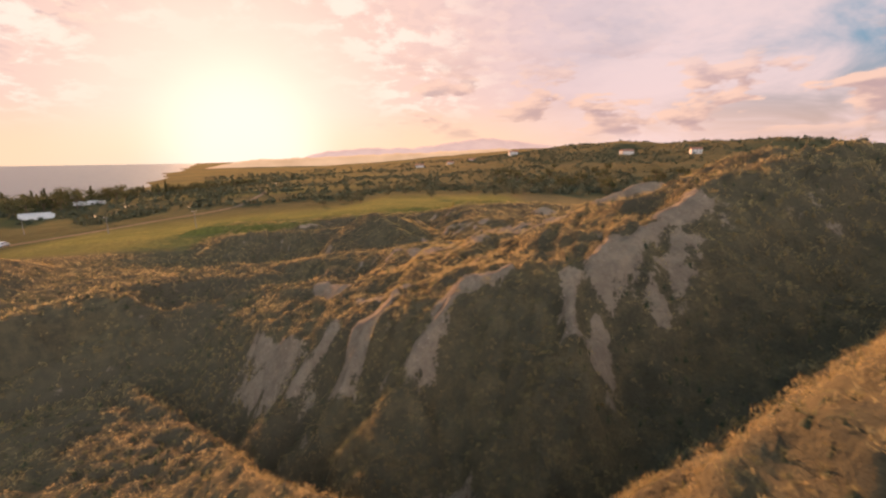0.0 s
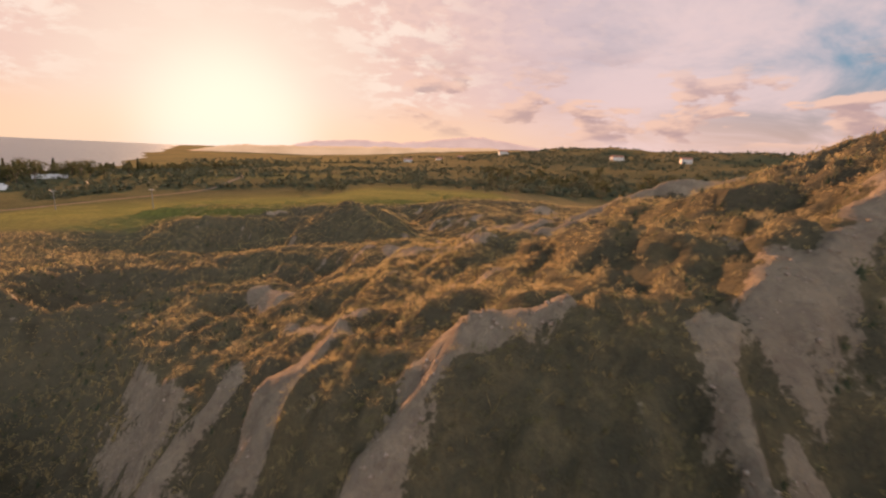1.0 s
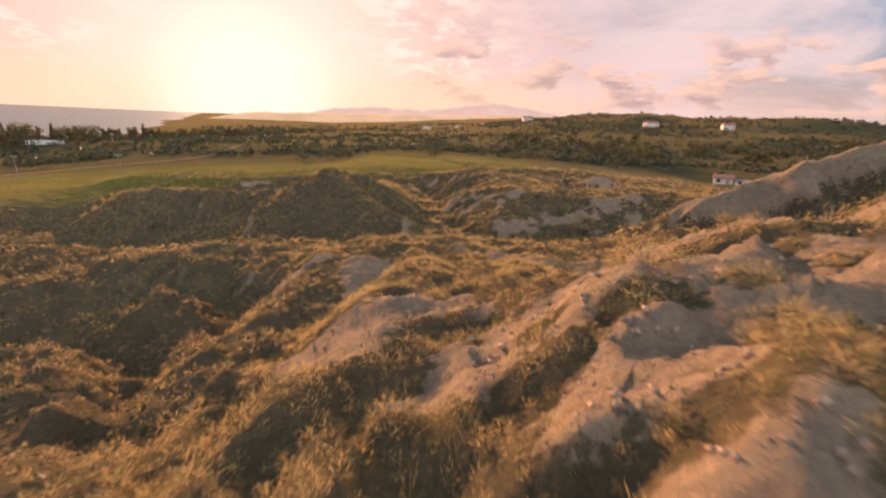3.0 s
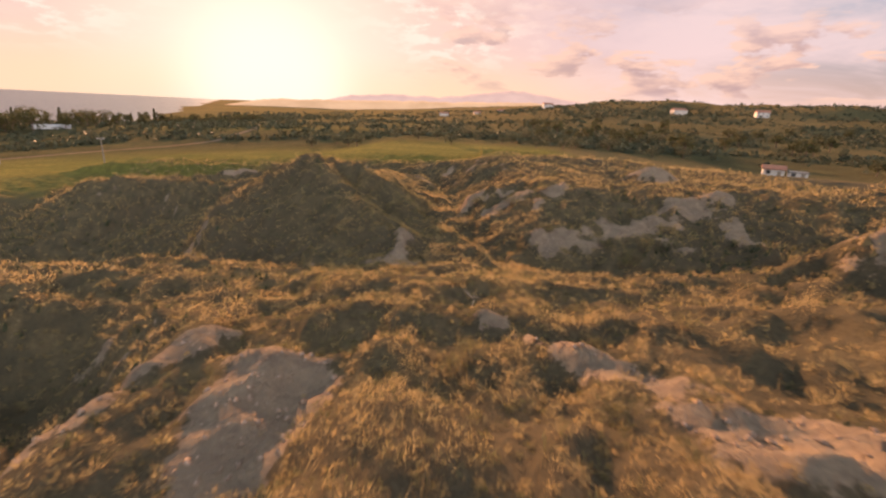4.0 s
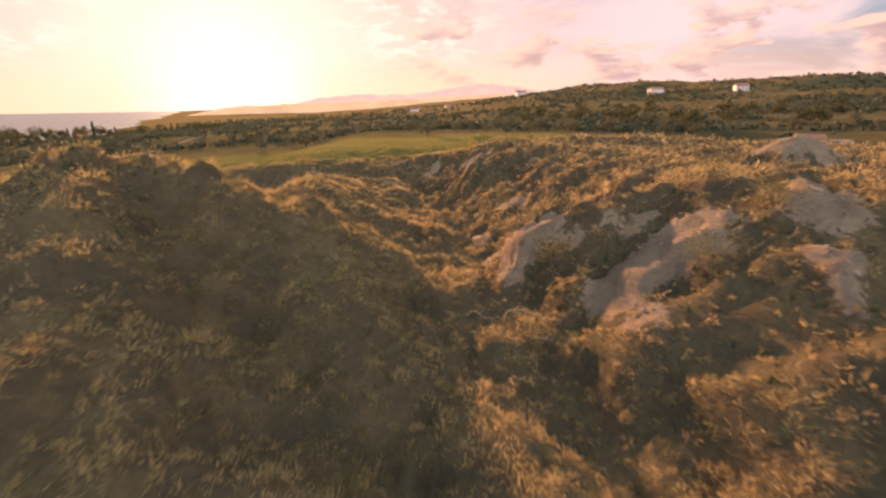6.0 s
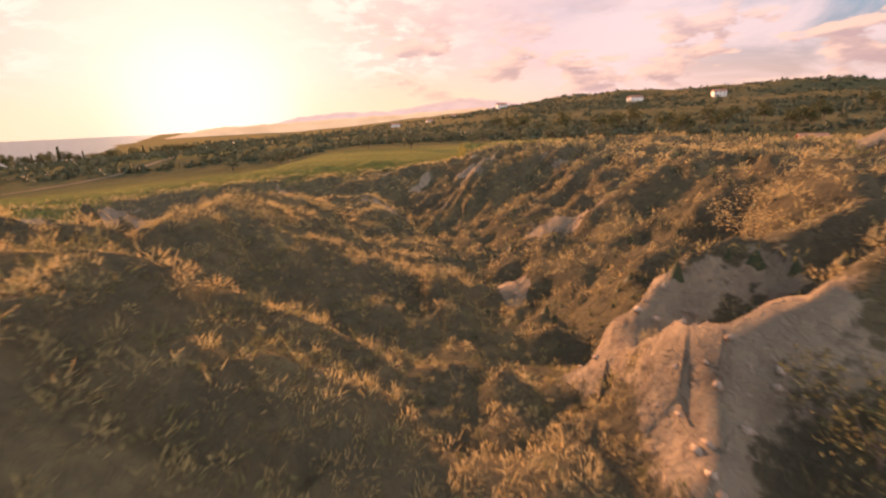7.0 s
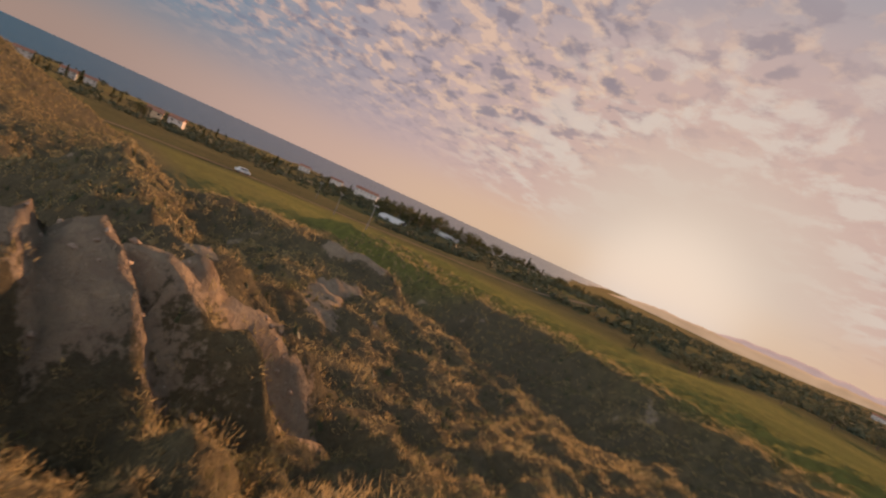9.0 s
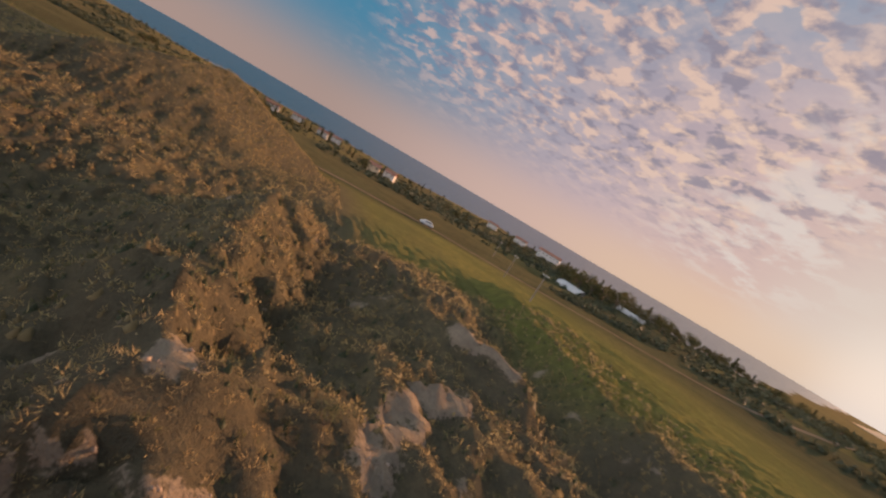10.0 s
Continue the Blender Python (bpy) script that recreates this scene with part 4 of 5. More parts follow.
# ---- things ----
def plain(name, base, spot, rough=0.85, scale=3.0, metal=0.0):
    """A worn surface: two tones by noise, with fine relief."""
    m, t, b = material(name)
    pos = t.nodes.new("ShaderNodeTexCoord").outputs["Object"]
    f = spread(t, grain(t, pos, scale, 6, 0.65), 0.35, 0.7)
    link(t, blend(t, f, base, spot), b.inputs["Base Color"])
    b.inputs["Roughness"].default_value, b.inputs["Metallic"].default_value = rough, metal
    bump(t, grain(t, pos, scale * 6, 4, 0.6), 0.3, 0.02, b)
    return m


PLASTER = plain("white_plaster", (0.60, 0.55, 0.49), (0.45, 0.40, 0.35))
OCHRE = plain("ochre_plaster", (0.62, 0.45, 0.28), (0.48, 0.34, 0.22))
ROOFTILE = plain("clay_roof_tiles", (0.34, 0.15, 0.09), (0.24, 0.11, 0.07), 0.9, 1.5)
TIMBER = plain("grey_timber", (0.30, 0.24, 0.18), (0.20, 0.16, 0.12))
BARK = plain("bark", (0.14, 0.10, 0.07), (0.08, 0.06, 0.045), 0.95, 6.0)
STEEL = plain("galvanised_steel", (0.50, 0.50, 0.50), (0.38, 0.37, 0.36), 0.5, 4.0, 0.8)
CONCRETE = plain("pale_concrete", (0.24, 0.215, 0.185), (0.17, 0.15, 0.13), 0.95, 2.0)
FILM = plain("white_plastic_film", (0.50, 0.48, 0.45), (0.40, 0.38, 0.36), 0.6, 0.8)
TRACK = plain("packed_earth_track", (0.22, 0.16, 0.11), (0.15, 0.115, 0.075), 0.95, 0.4)
TRACK.node_tree.nodes["Principled BSDF"].inputs["Specular IOR Level"].default_value = 0.0
DARKGLASS = plain("dark_glass", (0.03, 0.035, 0.04), (0.05, 0.055, 0.06), 0.12, 1.0)
CARPAINT = plain("white_car_paint", (0.75, 0.75, 0.74), (0.70, 0.70, 0.69), 0.25, 1.0)
RUBBER = plain("black_rubber", (0.02, 0.02, 0.02), (0.03, 0.03, 0.03), 0.9)
DEADWOOD = plain("bleached_dead_wood", (0.34, 0.26, 0.18), (0.22, 0.17, 0.12), 0.9, 9.0)
CROWN = blade_material("tree_leaves", (0.050, 0.060, 0.022), (0.075, 0.078, 0.028), (0.11, 0.095, 0.035), 0.3)
OLIVE = blade_material("olive_leaves", (0.070, 0.080, 0.045), (0.095, 0.098, 0.055), (0.13, 0.12, 0.06), 0.3)


def part(name, bm, mat, parent, label=""):
    me = bpy.data.meshes.new(name)
    bm.to_mesh(me)
    bm.free()
    me.materials.append(mat)
    ob = new(name, me)
    ob.parent = parent
    return tagged(ob, label)


def block(bm, x0, x1, y0, y1, z0, z1, bevel=0.0):
    r = bmesh.ops.create_cube(bm, size=1)
    bmesh.ops.scale(bm, vec=(x1 - x0, y1 - y0, z1 - z0), verts=r["verts"])
    bmesh.ops.translate(bm, vec=((x0 + x1) / 2, (y0 + y1) / 2, (z0 + z1) / 2), verts=r["verts"])
    if bevel:
        edges = list({e for v in r["verts"] for e in v.link_edges})
        bmesh.ops.bevel(bm, geom=edges, offset=bevel, segments=2, affect="EDGES")
    return bm


def tube(bm, points, radii, sides=7):
    """A tapered limb through points."""
    rings = []
    for k, (p, r) in enumerate(zip(points, radii)):
        d = (Vector(points[min(k + 1, len(points) - 1)]) - Vector(points[max(k - 1, 0)])).normalized()
        u = d.orthogonal().normalized()
        w = d.cross(u)
        rings.append([bm.verts.new(Vector(p) + r * (math.cos(2 * math.pi * q / sides) * u + math.sin(2 * math.pi * q / sides) * w)) for q in range(sides)])
    for a, b in zip(rings, rings[1:]):
        for q in range(sides):
            bm.faces.new((a[q], a[(q + 1) % sides], b[(q + 1) % sides], b[q]))
    bm.faces.new(rings[0][::-1])
    bm.faces.new(rings[-1])
    return bm


def height(x, y):
    return float(on_grid(HEIGHT, np.array([float(x)]), np.array([float(y)]))[0])


def foliage(name, rng, centres, radii, leaves, leaf, mat, parent):
    """A crown of many small leaves round several hearts."""
    k = rng.integers(0, len(centres), leaves)
    d = rng.normal(0, 1, (leaves, 3))
    d /= np.linalg.norm(d, axis=1)[:, None]
    p = np.array(centres)[k] + d * (np.array(radii)[k] * rng.uniform(0.45, 1.05, leaves))[:, None]
    u = rng.normal(0, 1, (leaves, 3))
    u /= np.linalg.norm(u, axis=1)[:, None]
    w = np.cross(u, rng.normal(0, 1, (leaves, 3)))
    w /= np.linalg.norm(w, axis=1)[:, None]
    s = (leaf * rng.uniform(0.6, 1.4, leaves))[:, None]
    co = np.stack([p - u * s, p + w * s * 0.55, p + u * s, p - w * s * 0.55], 1).reshape(-1, 3)
    f = np.array([[0, 1, 2], [0, 2, 3]])
    tris = ((np.arange(leaves) * 4)[:, None, None] + f[None]).reshape(-1, 3)
    tone = np.repeat(rng.uniform(0, 1, leaves), 4)
    ob = joined(name, co, tris, mat, tone)
    ob.parent = parent
    return ob


def make_tree(seed, tall, spread_r, mat, label, slim=False):
    rng = np.random.default_rng(seed)
    tree = tagged(new("tree"), label, "tree", "trees of the plain")
    bm = bmesh.new()
    lean = rng.uniform(-0.4, 0.4, 2)
    tube(bm, [(0, 0, -0.4), (lean[0] * 0.3, lean[1] * 0.3, tall * 0.25), (lean[0], lean[1], tall * (0.85 if slim else 0.55))], [tall * 0.035, tall * 0.026, tall * 0.008])
    centres, radii = [], []
    for k in range(9):
        a = k * 2.4 + rng.uniform(-0.4, 0.4)
        if slim:
            h = tall * (0.12 + 0.095 * k)
            r = spread_r * (1 - 0.085 * k)
            c = (0.15 * math.cos(a), 0.15 * math.sin(a), h)
        else:
            r = spread_r * rng.uniform(0.34, 0.55)
            c = (spread_r * 0.58 * math.cos(a) * (k > 0), spread_r * 0.58 * math.sin(a) * (k > 0), tall * rng.uniform(0.34, 0.80))
            tube(bm, [(lean[0] * 0.4, lean[1] * 0.4, tall * 0.3), tuple(0.5 * (Vector(c) + Vector((0, 0, tall * 0.36)))), c], [tall * 0.014, tall * 0.009, tall * 0.003], 5)
        centres.append(c)
        radii.append(r)
    part("trunk", bm, BARK, tree)
    foliage("crown", rng, centres, radii, 520, tall * 0.045, mat, tree)
    return tree


def plant(model, x, y, size, turn):
    ob = copy_thing(model, Matrix.Translation((x, y, height(x, y))) @ Matrix.Rotation(turn, 4, "Z"))
    ob.scale = (size, size, size)
    return ob


def make_trees():
    rng = np.random.default_rng(21)
    round_tree = make_tree(1, 9, 4.2, CROWN, "dark rounded broadleaf tree on the coastal plain")
    broad_tree = make_tree(2, 11, 6.0, CROWN, "large spreading dark tree beside the coast road")
    olive_tree = make_tree(3, 5, 2.6, OLIVE, "small grey-green olive tree in a field")
    cypress = make_tree(4, 11, 1.5, CROWN, "tall slim dark cypress on the plain", True)
    # wood along the coast, beyond the meadow
    for k in range(80):
        a = radians(-57 + 32 * (k + rng.uniform(-0.5, 0.5)) / 80)
        d = rng.uniform(300, 400) + 2.2 * max(0, math.degrees(a) + 45) * 4
        x, y = -2 + d * math.sin(a), 90 + d * math.cos(a)
        plant((round_tree, round_tree, broad_tree, cypress)[int(rng.integers(0, 4))], x, y, rng.uniform(0.7, 1.1), rng.uniform(0, 6))
    for k in range(5):
        plant(broad_tree, -250 + 6 * k, 262 + 5 * k, rng.uniform(0.9, 1.15), k)
    # scattered towards the sea
    for k in range(60):
        a, d = radians(rng.uniform(-112, -60)), rng.uniform(210, 560)
        x, y = -10 + d * math.sin(a), 105 + d * math.cos(a)
        plant((round_tree, olive_tree, cypress)[int(rng.integers(0, 3))], x, y, rng.uniform(0.6, 1.0), rng.uniform(0, 6))
    # olive groves in rows ahead
    for i in range(11):
        for j in range(7):
            x, y = -62 + 14 * i + rng.uniform(-3, 3) + 5 * j, 205 + 17 * j + rng.uniform(-4, 4)
            if rng.uniform() < 0.72:
                plant(olive_tree, x, y, rng.uniform(0.7, 1.2), rng.uniform(0, 6))
    # hedges and copses at the foot of the hills
    for k in range(75):
        a, d = radians(rng.uniform(8, 46)), rng.uniform(190, 420)
        x, y = d * math.sin(a), 55 + d * math.cos(a)
        if (x - 97) ** 2 + (y - 201) ** 2 < 500:
            continue
        plant((round_tree, olive_tree)[int(rng.integers(0, 2))], x, y, rng.uniform(0.6, 1.05), rng.uniform(0, 6))
    for model, (x, y) in ((round_tree, (-300, 330)), (broad_tree, (-236, 250)), (olive_tree, (40, 215)), (cypress, (-262, 300))):
        model.matrix_basis = Matrix.Translation((x, y, height(x, y)))


make_trees()


# ---- buildings, poles, track ----
def make_house(x, y, turn, length, depth, tall, walls, label, storeys=1, flat=False):
    house = tagged(new("house"), label, "house", "houses of the plain")
    bm = bmesh.new()
    hl, hd, th = length / 2, depth / 2, 0.3
    for a, b, c, d in ((-hl, hl, -hd, -hd + th), (-hl, hl, hd - th, hd), (-hl, -hl + th, -hd + th, hd - th), (hl - th, hl, -hd + th, hd - th)):
        block(bm, a, b, c, d, -1.5, tall)
    part("wall", bm, walls, house)
    bm = bmesh.new()
    if flat:
        block(bm, -hl - 0.15, hl + 0.15, -hd - 0.15, hd + 0.15, tall, tall + 0.35, 0.05)
        part("roof", bm, CONCRETE, house)
    else:
        rise = depth * 0.24
        ring = [(-hl - 0.4, -hd - 0.4, tall), (hl + 0.4, -hd - 0.4, tall), (hl + 0.4, hd + 0.4, tall), (-hl - 0.4, hd + 0.4, tall), (-hl - 0.4, 0, tall + rise), (hl + 0.4, 0, tall + rise)]
        lo, hi = [bm.verts.new(p) for p in ring], [bm.verts.new((p[0], p[1], p[2] + 0.22)) for p in ring]
        for s in (lo, hi):
            for f in ((0, 1, 5, 4), (2, 3, 4, 5)):
                bm.faces.new([s[q] for q in f])
        for a, b in ((0, 1), (1, 5), (5, 2), (2, 3), (3, 4), (4, 0)):
            bm.faces.new((lo[a], lo[b], hi[b], hi[a]))
        for s in (-1, 1):
            e = s * (hl - 0.15)
            g = [bm.verts.new((e, -hd, tall)), bm.verts.new((e, hd, tall)), bm.verts.new((e, 0, tall + rise))]
            bm.faces.new(g)
        part("roof", bm, ROOFTILE, house, "weathered red tile roof")
    n = max(2, int(length / 3.2))
    for floor in range(storeys):
        for k in range(n):
            cx, z0 = -hl + length * (k + 0.5) / n, 0.95 + floor * tall / storeys
            for face in (-1, 1):
                if floor == 0 and k == n // 2:
                    bm = block(bmesh.new(), cx - 0.5, cx + 0.5, face * hd - 0.04, face * hd + 0.04, 0.0, 2.05)
                    part("door", bm, TIMBER, house)
                    continue
                frame_bm = bmesh.new()
                for a, b, c, d in ((-0.6, 0.6, 0, 0.08), (-0.6, 0.6, 1.12, 1.2), (-0.6, -0.5, 0.08, 1.12), (0.5, 0.6, 0.08, 1.12)):
                    block(frame_bm, cx + a, cx + b, face * hd - 0.05, face * hd + 0.05, z0 + c, z0 + d)
                w = part("window", frame_bm, TIMBER, house)
                bm = block(bmesh.new(), cx - 0.5, cx + 0.5, face * hd - 0.03, face * hd + 0.02, z0 + 0.08, z0 + 1.12)
                part("pane", bm, DARKGLASS, w)
    house.matrix_basis = Matrix.Translation((x, y, height(x, y))) @ Matrix.Rotation(radians(turn), 4, "Z")
    return house


make_house(96.5, 194, -28, 5.6, 4.6, 2.4, PLASTER, "low white farmhouse with a red tile roof")
make_house(101.8, 190.8, -28, 4.8, 4.2, 2.0, PLASTER, "low whitewashed farm annex beside the farmhouse", 1, True)
make_house(-388, 323, 55, 22, 9, 6.5, PLASTER, "long white two-storey building above the sea", 2)
for x, y, turn, length, walls, label in (
        (-394, 16, 100, 11, OCHRE, "ochre house among trees near the shore"), (-297, 48, 80, 9, OCHRE, "ochre house with a red roof by the coast road"),
        (-415, 52, 95, 12, PLASTER, "white house with a red roof near the sea"), (-505, 66, 95, 12, PLASTER, "white seaside house with a tile roof"),
        (-460, 95, 88, 10, PLASTER, "small white house above the shore"), (-520, 108, 90, 11, PLASTER, "white house with dark windows by the sea"),
        (-312, 136, 82, 8, OCHRE, "small ochre house between fields"), (-330, 150, 70, 8, PLASTER, "small pale house between fields"),
        (-470, 330, 60, 14, PLASTER, "pale house of the seaside village"), (-455, 360, 50, 12, OCHRE, "ochre house of the seaside village"),
        (-490, 300, 66, 12, PLASTER, "white house of the seaside village")):
    make_house(x, y, turn, length, 8, 5.2, walls, label, 2)
for x, y, length, turn in ((250, 620, 16, 10), (310, 560, 12, -15), (120, 760, 14, 5), (-40, 900, 16, 0), (20, 930, 12, 8), (60, 880, 12, -6)):
    make_house(x, y, turn, length, 9, 5, PLASTER, "far pale house on the slope of the hills", 2)


def make_pole(x, y, tall):
    pole = tagged(new("utility_pole"), "tall bare pole with a short cross arm in the meadow", "pole", "poles along the meadow")
    part("shaft", tube(bmesh.new(), [(0, 0, -0.5), (0, 0, tall * 0.5), (0, 0, tall)], [0.12, 0.10, 0.075], 10), CONCRETE, pole)
    arm = part("cross_arm", block(bmesh.new(), -0.7, 0.7, -0.05, 0.05, tall - 0.45, tall - 0.33), STEEL, pole)
    for k in (-0.6, 0.0, 0.6):
        part("insulator", tube(bmesh.new(), [(k, 0, tall - 0.33), (k, 0, tall - 0.2), (k, 0, tall - 0.05)], [0.03, 0.06, 0.03], 8), PLASTER, arm)
    pole.matrix_basis = Matrix.Translation((x, y, height(x, y))) @ Matrix.Rotation(0.6, 4, "Z")
    return pole


for x, y in ((-80, 146.5), (-118, 159), (-160, 172)):
    make_pole(x, y, 6.4)


def make_greenhouse(x, y, turn, length, label):
    g = tagged(new("greenhouse"), label, "greenhouse", "greenhouses on the plain")
    bm = bmesh.new()
    n, rows = 10, 9
    rings = [[bm.verts.new((-length / 2 + length * i / rows, 3.2 * math.cos(math.pi * q / n), 2.5 * math.sin(math.pi * q / n) + (0.06 if i % 2 else 0.0))) for q in range(n + 1)] for i in range(rows + 1)]
    for a, b in zip(rings, rings[1:]):
        for q in range(n):
            bm.faces.new((a[q], b[q], b[q + 1], a[q + 1]))
    part("cover", bm, FILM, g)
    for i in range(0, rows + 1, 3):
        cx = -length / 2 + length * i / rows
        part("hoop", tube(bmesh.new(), [(cx, 3.26 * math.cos(math.pi * q / n), 2.56 * math.sin(math.pi * q / n)) for q in range(n + 1)], [0.05] * (n + 1), 5), STEEL, g)
    g.matrix_basis = Matrix.Translation((x, y, height(x, y))) @ Matrix.Rotation(radians(turn), 4, "Z")


make_greenhouse(-232, 300, 42, 17, "long white plastic tunnel greenhouse by the road")
make_greenhouse(-218, 245, 35, 14, "pale plastic tunnel greenhouse beside dark trees")
make_greenhouse(-226, 252, 35, 14, "pale plastic tunnel greenhouse beside dark trees")
make_greenhouse(-330, 20, 95, 24, "long pale plastic tunnel greenhouse near the shore")


def make_track():
    """An earth road draped over the plain, 4 cm proud."""
    line = [(-118, 20), (-128, 60), (-134, 92), (-139, 115), (-137, 140), (-131, 165), (-124, 200), (-112, 250), (-120, 310), (-150, 380)]
    pts = []
    for (x0, y0), (x1, y1) in zip(line, line[1:]):
        n = int(math.hypot(x1 - x0, y1 - y0) / 2.5)
        pts += [(x0 + (x1 - x0) * k / n, y0 + (y1 - y0) * k / n) for k in range(n)]
    bm = bmesh.new()
    rows = []
    for k, (x, y) in enumerate(pts):
        a, b = pts[max(k - 3, 0)], pts[min(k + 3, len(pts) - 1)]
        d = Vector((b[0] - a[0], b[1] - a[1])).normalized()
        row = []
        for o in (-1.7, -0.9, 0, 0.9, 1.7):
            px, py = x - d.y * o, y + d.x * o
            row.append(bm.verts.new((px, py, height(px, py) + 0.08)))
        rows.append(row)
    for a, b in zip(rows, rows[1:]):
        for q in range(4):
            bm.faces.new((a[q], a[q + 1], b[q + 1], b[q]))
    me = bpy.data.meshes.new("road")
    bm.to_mesh(me)
    bm.free()
    me.materials.append(TRACK)
    tagged(new("road", me), "pale brown earth track across the plain", "road", kind="structure")


make_track()


def make_car(x, y, turn):
    car = tagged(new("car"), "small white car parked on the earth track", "car")
    bm = block(bmesh.new(), -2.0, 2.0, -0.82, 0.82, 0.35, 0.95, 0.12)
    block(bm, -1.2, 1.3, -0.72, 0.72, 0.9, 1.48, 0.18)
    part("body", bm, CARPAINT, car)
    for s in (-1, 1):
        part("side_window", block(bmesh.new(), -0.95, 1.05, s * 0.72 - 0.015, s * 0.72 + 0.015, 1.02, 1.36), DARKGLASS, car)
        for fx in (-1.25, 1.25):
            w = part("wheel", tube(bmesh.new(), [(fx, s * 0.62, 0.32), (fx, s * 0.82, 0.32)], [0.32, 0.32], 16), RUBBER, car)
            part("rim", tube(bmesh.new(), [(fx, s * 0.80, 0.32), (fx, s * 0.84, 0.32)], [0.2, 0.18], 12), STEEL, w)
    car.matrix_basis = Matrix.Translation((x, y, height(x, y) + 0.1)) @ Matrix.Rotation(radians(turn), 4, "Z")


make_car(-137, 139, 95)


# ---- bushes and dead wood by the flight line ----
def make_bush(seed, size, mat, label, leaves=1150):
    rng = np.random.default_rng(seed)
    bush = tagged(new("bush"), label, "bush", "bushes of the badland")
    centres, radii = [], []
    for k in range(8):
        a = k * 2.4 + rng.uniform(-0.5, 0.5)
        r = size * rng.uniform(0.2, 0.75)
        c = (r * math.cos(a), r * math.sin(a), size * rng.uniform(0.35, 0.85))
        part("stem", tube(bmesh.new(), [(0.05 * math.cos(a), 0.05 * math.sin(a), -0.15), (c[0] * 0.5, c[1] * 0.5, c[2] * 0.62), c], [0.022 * size, 0.015 * size, 0.005], 5), BARK, bush)
        centres.append(c)
        radii.append(size * rng.uniform(0.28, 0.42))
    foliage("foliage", rng, centres, radii, leaves, 0.019 * size + 0.005, mat, bush)
    return bush


def make_bushes():
    green = make_bush(31, 0.9, LEAF, "dark green leafy bush on the clay slope")
    tawny = make_bush(32, 0.8, DRY, "tawny half-dry bush at the edge of bare clay")
    spots_green = ((1.9, 85.4), (4.5, 82.4), (1.3, 33.6), (-2.0, 66.8), (2.2, 64.2), (12.4, 79.0), (10, 72.4), (-9, 84.2), (6.2, 76.0), (-12.6, 104.6), (9.2, 90.5), (-24, 109.5), (3.4, 44.6), (9.2, 74.6), (11.6, 74.2), (13.4, 75.0), (10.6, 73.0), (7.0, 84.0))
    spots_tawny = ((4.4, 90.6), (5.4, 91.6), (6.6, 88.0), (0.8, 82.6), (4.2, 42.2), (8.2, 46.4), (3.8, 31.2), (-1.2, 36.0), (-5.6, 58.4), (14.2, 77.2), (18, 75.6))
    rng = np.random.default_rng(5)
    for model, spots in ((green, spots_green), (tawny, spots_tawny)):
        for k, (x, y) in enumerate(spots):
            m = Matrix.Translation((x, y, height(x, y))) @ Matrix.Rotation(k * 1.7, 4, "Z")
            if k == 0:
                model.matrix_basis = m
            else:
                s = rng.uniform(0.6, 1.1)
                copy_thing(model, m).scale = (s, s, s)
    # small leafy shrubs among the tussocks along the flight line
    count = 0
    while count < 34:
        x, y = rng.uniform(-8, 8), rng.uniform(22, 92)
        if float(on_grid(BARE, np.array([x]), np.array([y]))[0]) > 0.2:
            continue
        s = rng.uniform(0.28, 0.55)
        copy_thing(green, Matrix.Translation((x, y, height(x, y))) @ Matrix.Rotation(rng.uniform(0, 6), 4, "Z")).scale = (s, s, s)
        count += 1


make_bushes()


def make_branch(seed, x, y, length, turn):
    rng = np.random.default_rng(seed)
    b = tagged(new("dead_branch"), "bleached bent dead branch lying in the grass", "branch", "dead branches")
    pts = [(length * (q / 5 - 0.5), 0.12 * math.sin(q * 1.3 + seed), 0.25 + 0.12 * math.sin(q * 0.9)) for q in range(6)]
    part("limb", tube(bmesh.new(), pts, [0.013, 0.012, 0.010, 0.008, 0.006, 0.003], 6), DEADWOOD, b)
    for q in (2, 3, 4):
        p = pts[q]
        part("twig", tube(bmesh.new(), [p, (p[0] + 0.12, p[1] + rng.uniform(-0.2, 0.2), p[2] + 0.1), (p[0] + 0.26, p[1] + rng.uniform(-0.3, 0.3), p[2] - 0.15)], [0.009, 0.006, 0.003], 5), DEADWOOD, b)
    b.matrix_basis = Matrix.Translation((x, y, height(x, y) + 0.02)) @ Matrix.Rotation(radians(turn), 4, "Z")


for k, (x, y, length, turn) in enumerate(((0.6, 83.4, 1.1, 25), (-0.4, 83.6, 0.8, -20), (0.9, 82.4, 0.7, -10), (-1.4, 33.2, 0.9, 60), (1.0, 59.2, 0.9, 75))):
    make_branch(k, x, y, length, turn)


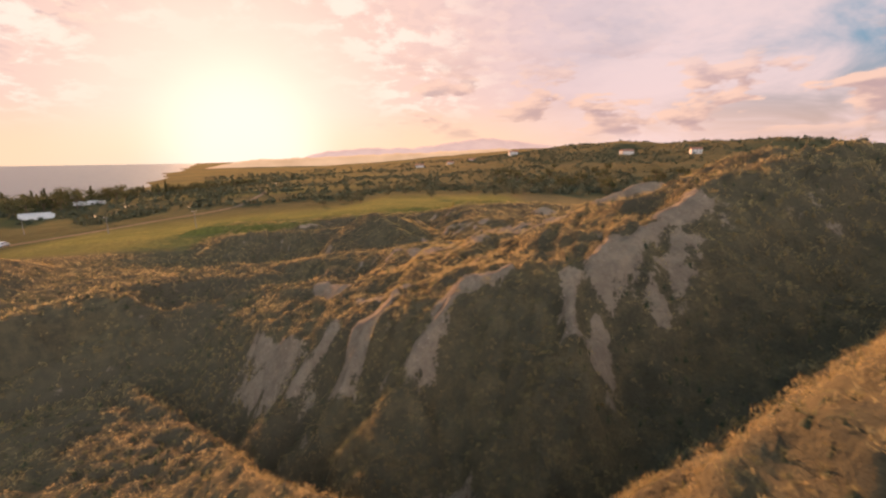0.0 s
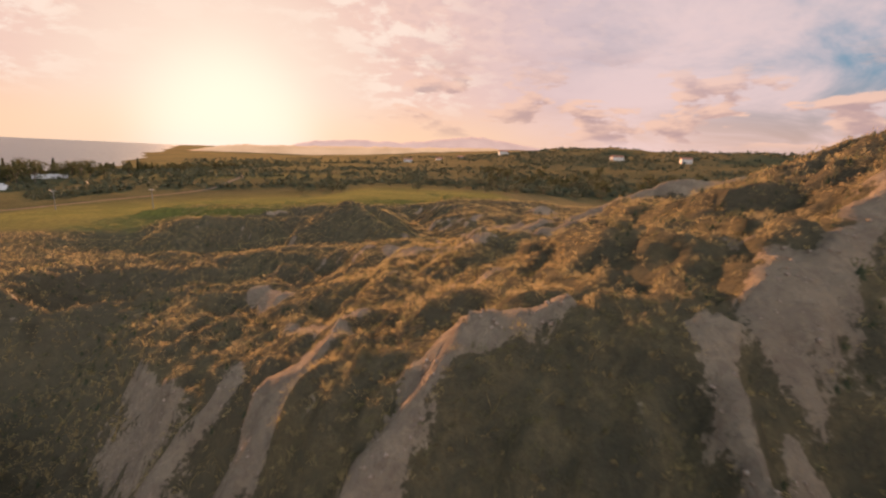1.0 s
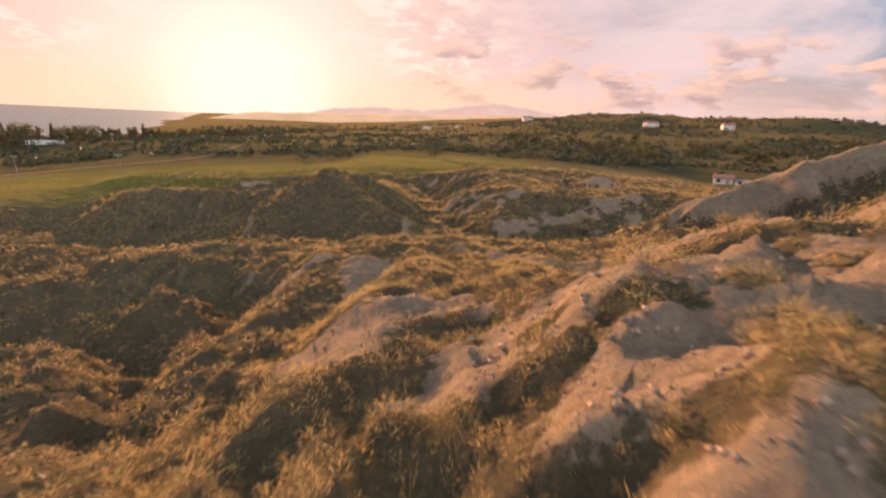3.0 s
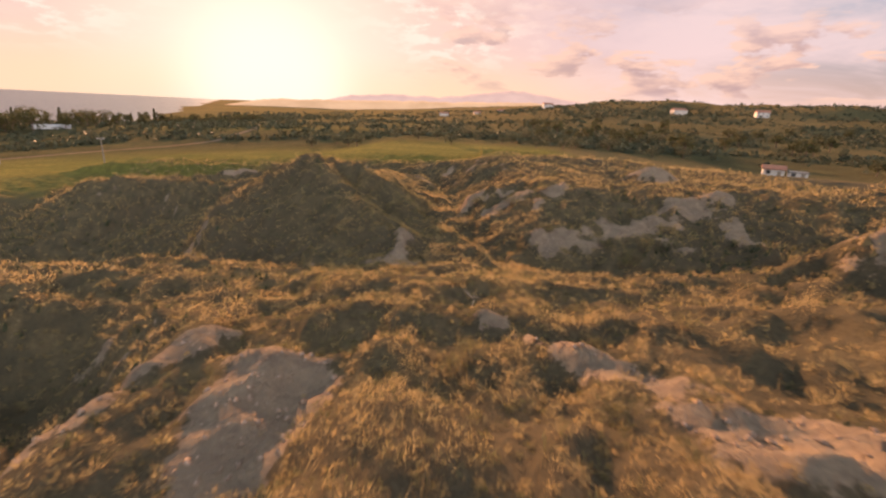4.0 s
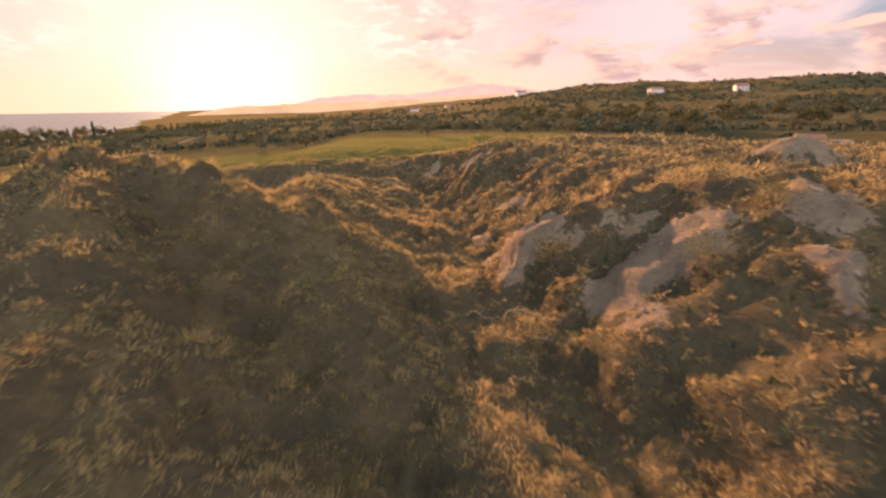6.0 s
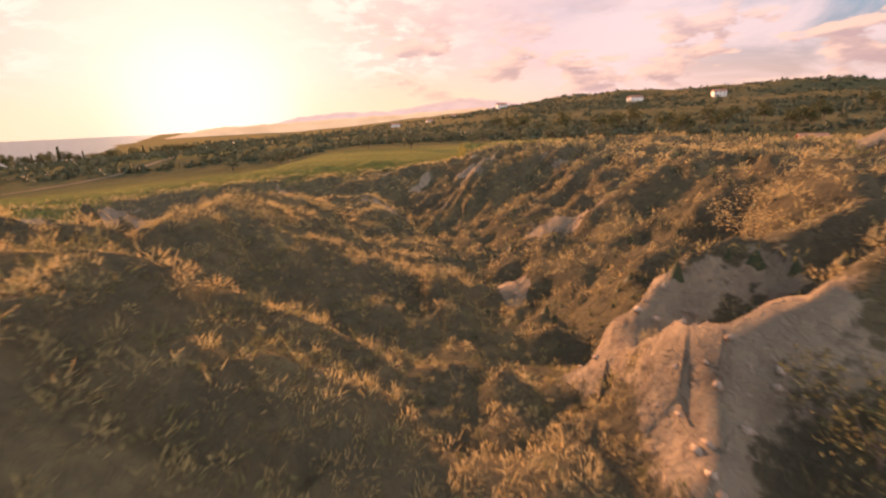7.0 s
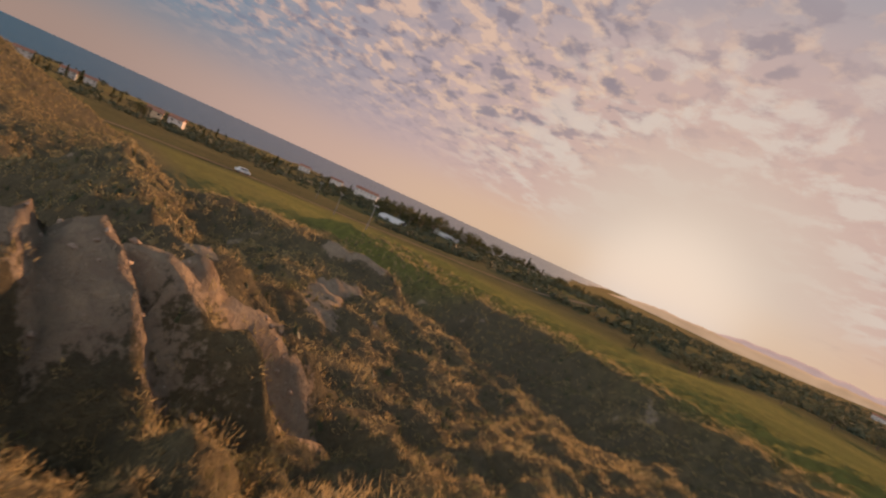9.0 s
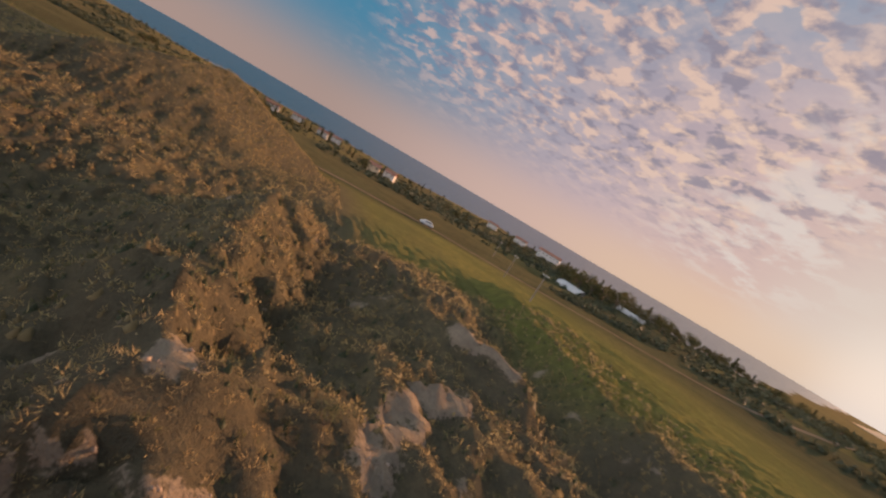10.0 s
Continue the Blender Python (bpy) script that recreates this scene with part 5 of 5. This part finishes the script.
# ---- far mountains and added low hills, haze put into their emission ----
def haze_glow(name, low, high, glow):
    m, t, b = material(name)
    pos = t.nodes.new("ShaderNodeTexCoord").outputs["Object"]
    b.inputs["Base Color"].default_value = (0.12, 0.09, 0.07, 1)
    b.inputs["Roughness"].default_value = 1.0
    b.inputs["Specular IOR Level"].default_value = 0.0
    # aerial haze is put in as emission colour; the slopes are no light source
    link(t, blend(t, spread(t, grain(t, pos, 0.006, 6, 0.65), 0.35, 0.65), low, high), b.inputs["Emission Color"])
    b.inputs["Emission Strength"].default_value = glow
    return m


def far_range(label, mat, r, a0, a1, crest, fade):
    """A long range of slopes on the horizon that sinks away at both ends."""
    bm = bmesh.new()
    n, last = 200, None
    for k in range(n + 1):
        u = a0 + (a1 - a0) * k / n
        ends = min(1.0, (u - a0) / fade, (a1 - u) / fade)
        top = -10 + r * math.tan(radians(crest(u) * ends - 1.5 * (1 - ends)))
        a = radians(u)
        row = [bm.verts.new((q * math.sin(a), q * math.cos(a), z)) for q, z in ((r * 0.94, -90), (r * 0.97, -90 + (top + 90) * 0.6), (r, top), (r * 1.03, -90))]
        if last:
            for q in range(3):
                bm.faces.new((last[q], row[q], row[q + 1], last[q + 1]))
        last = row
    me = bpy.data.meshes.new("backdrop")
    bm.to_mesh(me)
    bm.free()
    for p in me.polygons:
        p.use_smooth = True
    me.materials.append(mat)
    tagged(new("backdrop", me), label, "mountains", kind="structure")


far_range("far mountains with rose-grey evening haze put into their glow", haze_glow("haze_glow_slopes", (0.36, 0.24, 0.215), (0.41, 0.275, 0.24), 0.57), 4650, -24, 22,
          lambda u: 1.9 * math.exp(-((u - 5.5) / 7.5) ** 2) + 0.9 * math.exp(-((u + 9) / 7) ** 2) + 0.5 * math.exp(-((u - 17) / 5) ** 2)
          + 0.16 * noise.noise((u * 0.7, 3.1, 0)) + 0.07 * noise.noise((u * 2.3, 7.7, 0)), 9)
# added range, glowing in place of the bright haze under the sun
far_range("added low hills coloured as the tawny haze glow before the sun", haze_glow("haze_glow_hills", (0.34, 0.205, 0.11), (0.43, 0.265, 0.15), 0.58), 2600, -31, 16,
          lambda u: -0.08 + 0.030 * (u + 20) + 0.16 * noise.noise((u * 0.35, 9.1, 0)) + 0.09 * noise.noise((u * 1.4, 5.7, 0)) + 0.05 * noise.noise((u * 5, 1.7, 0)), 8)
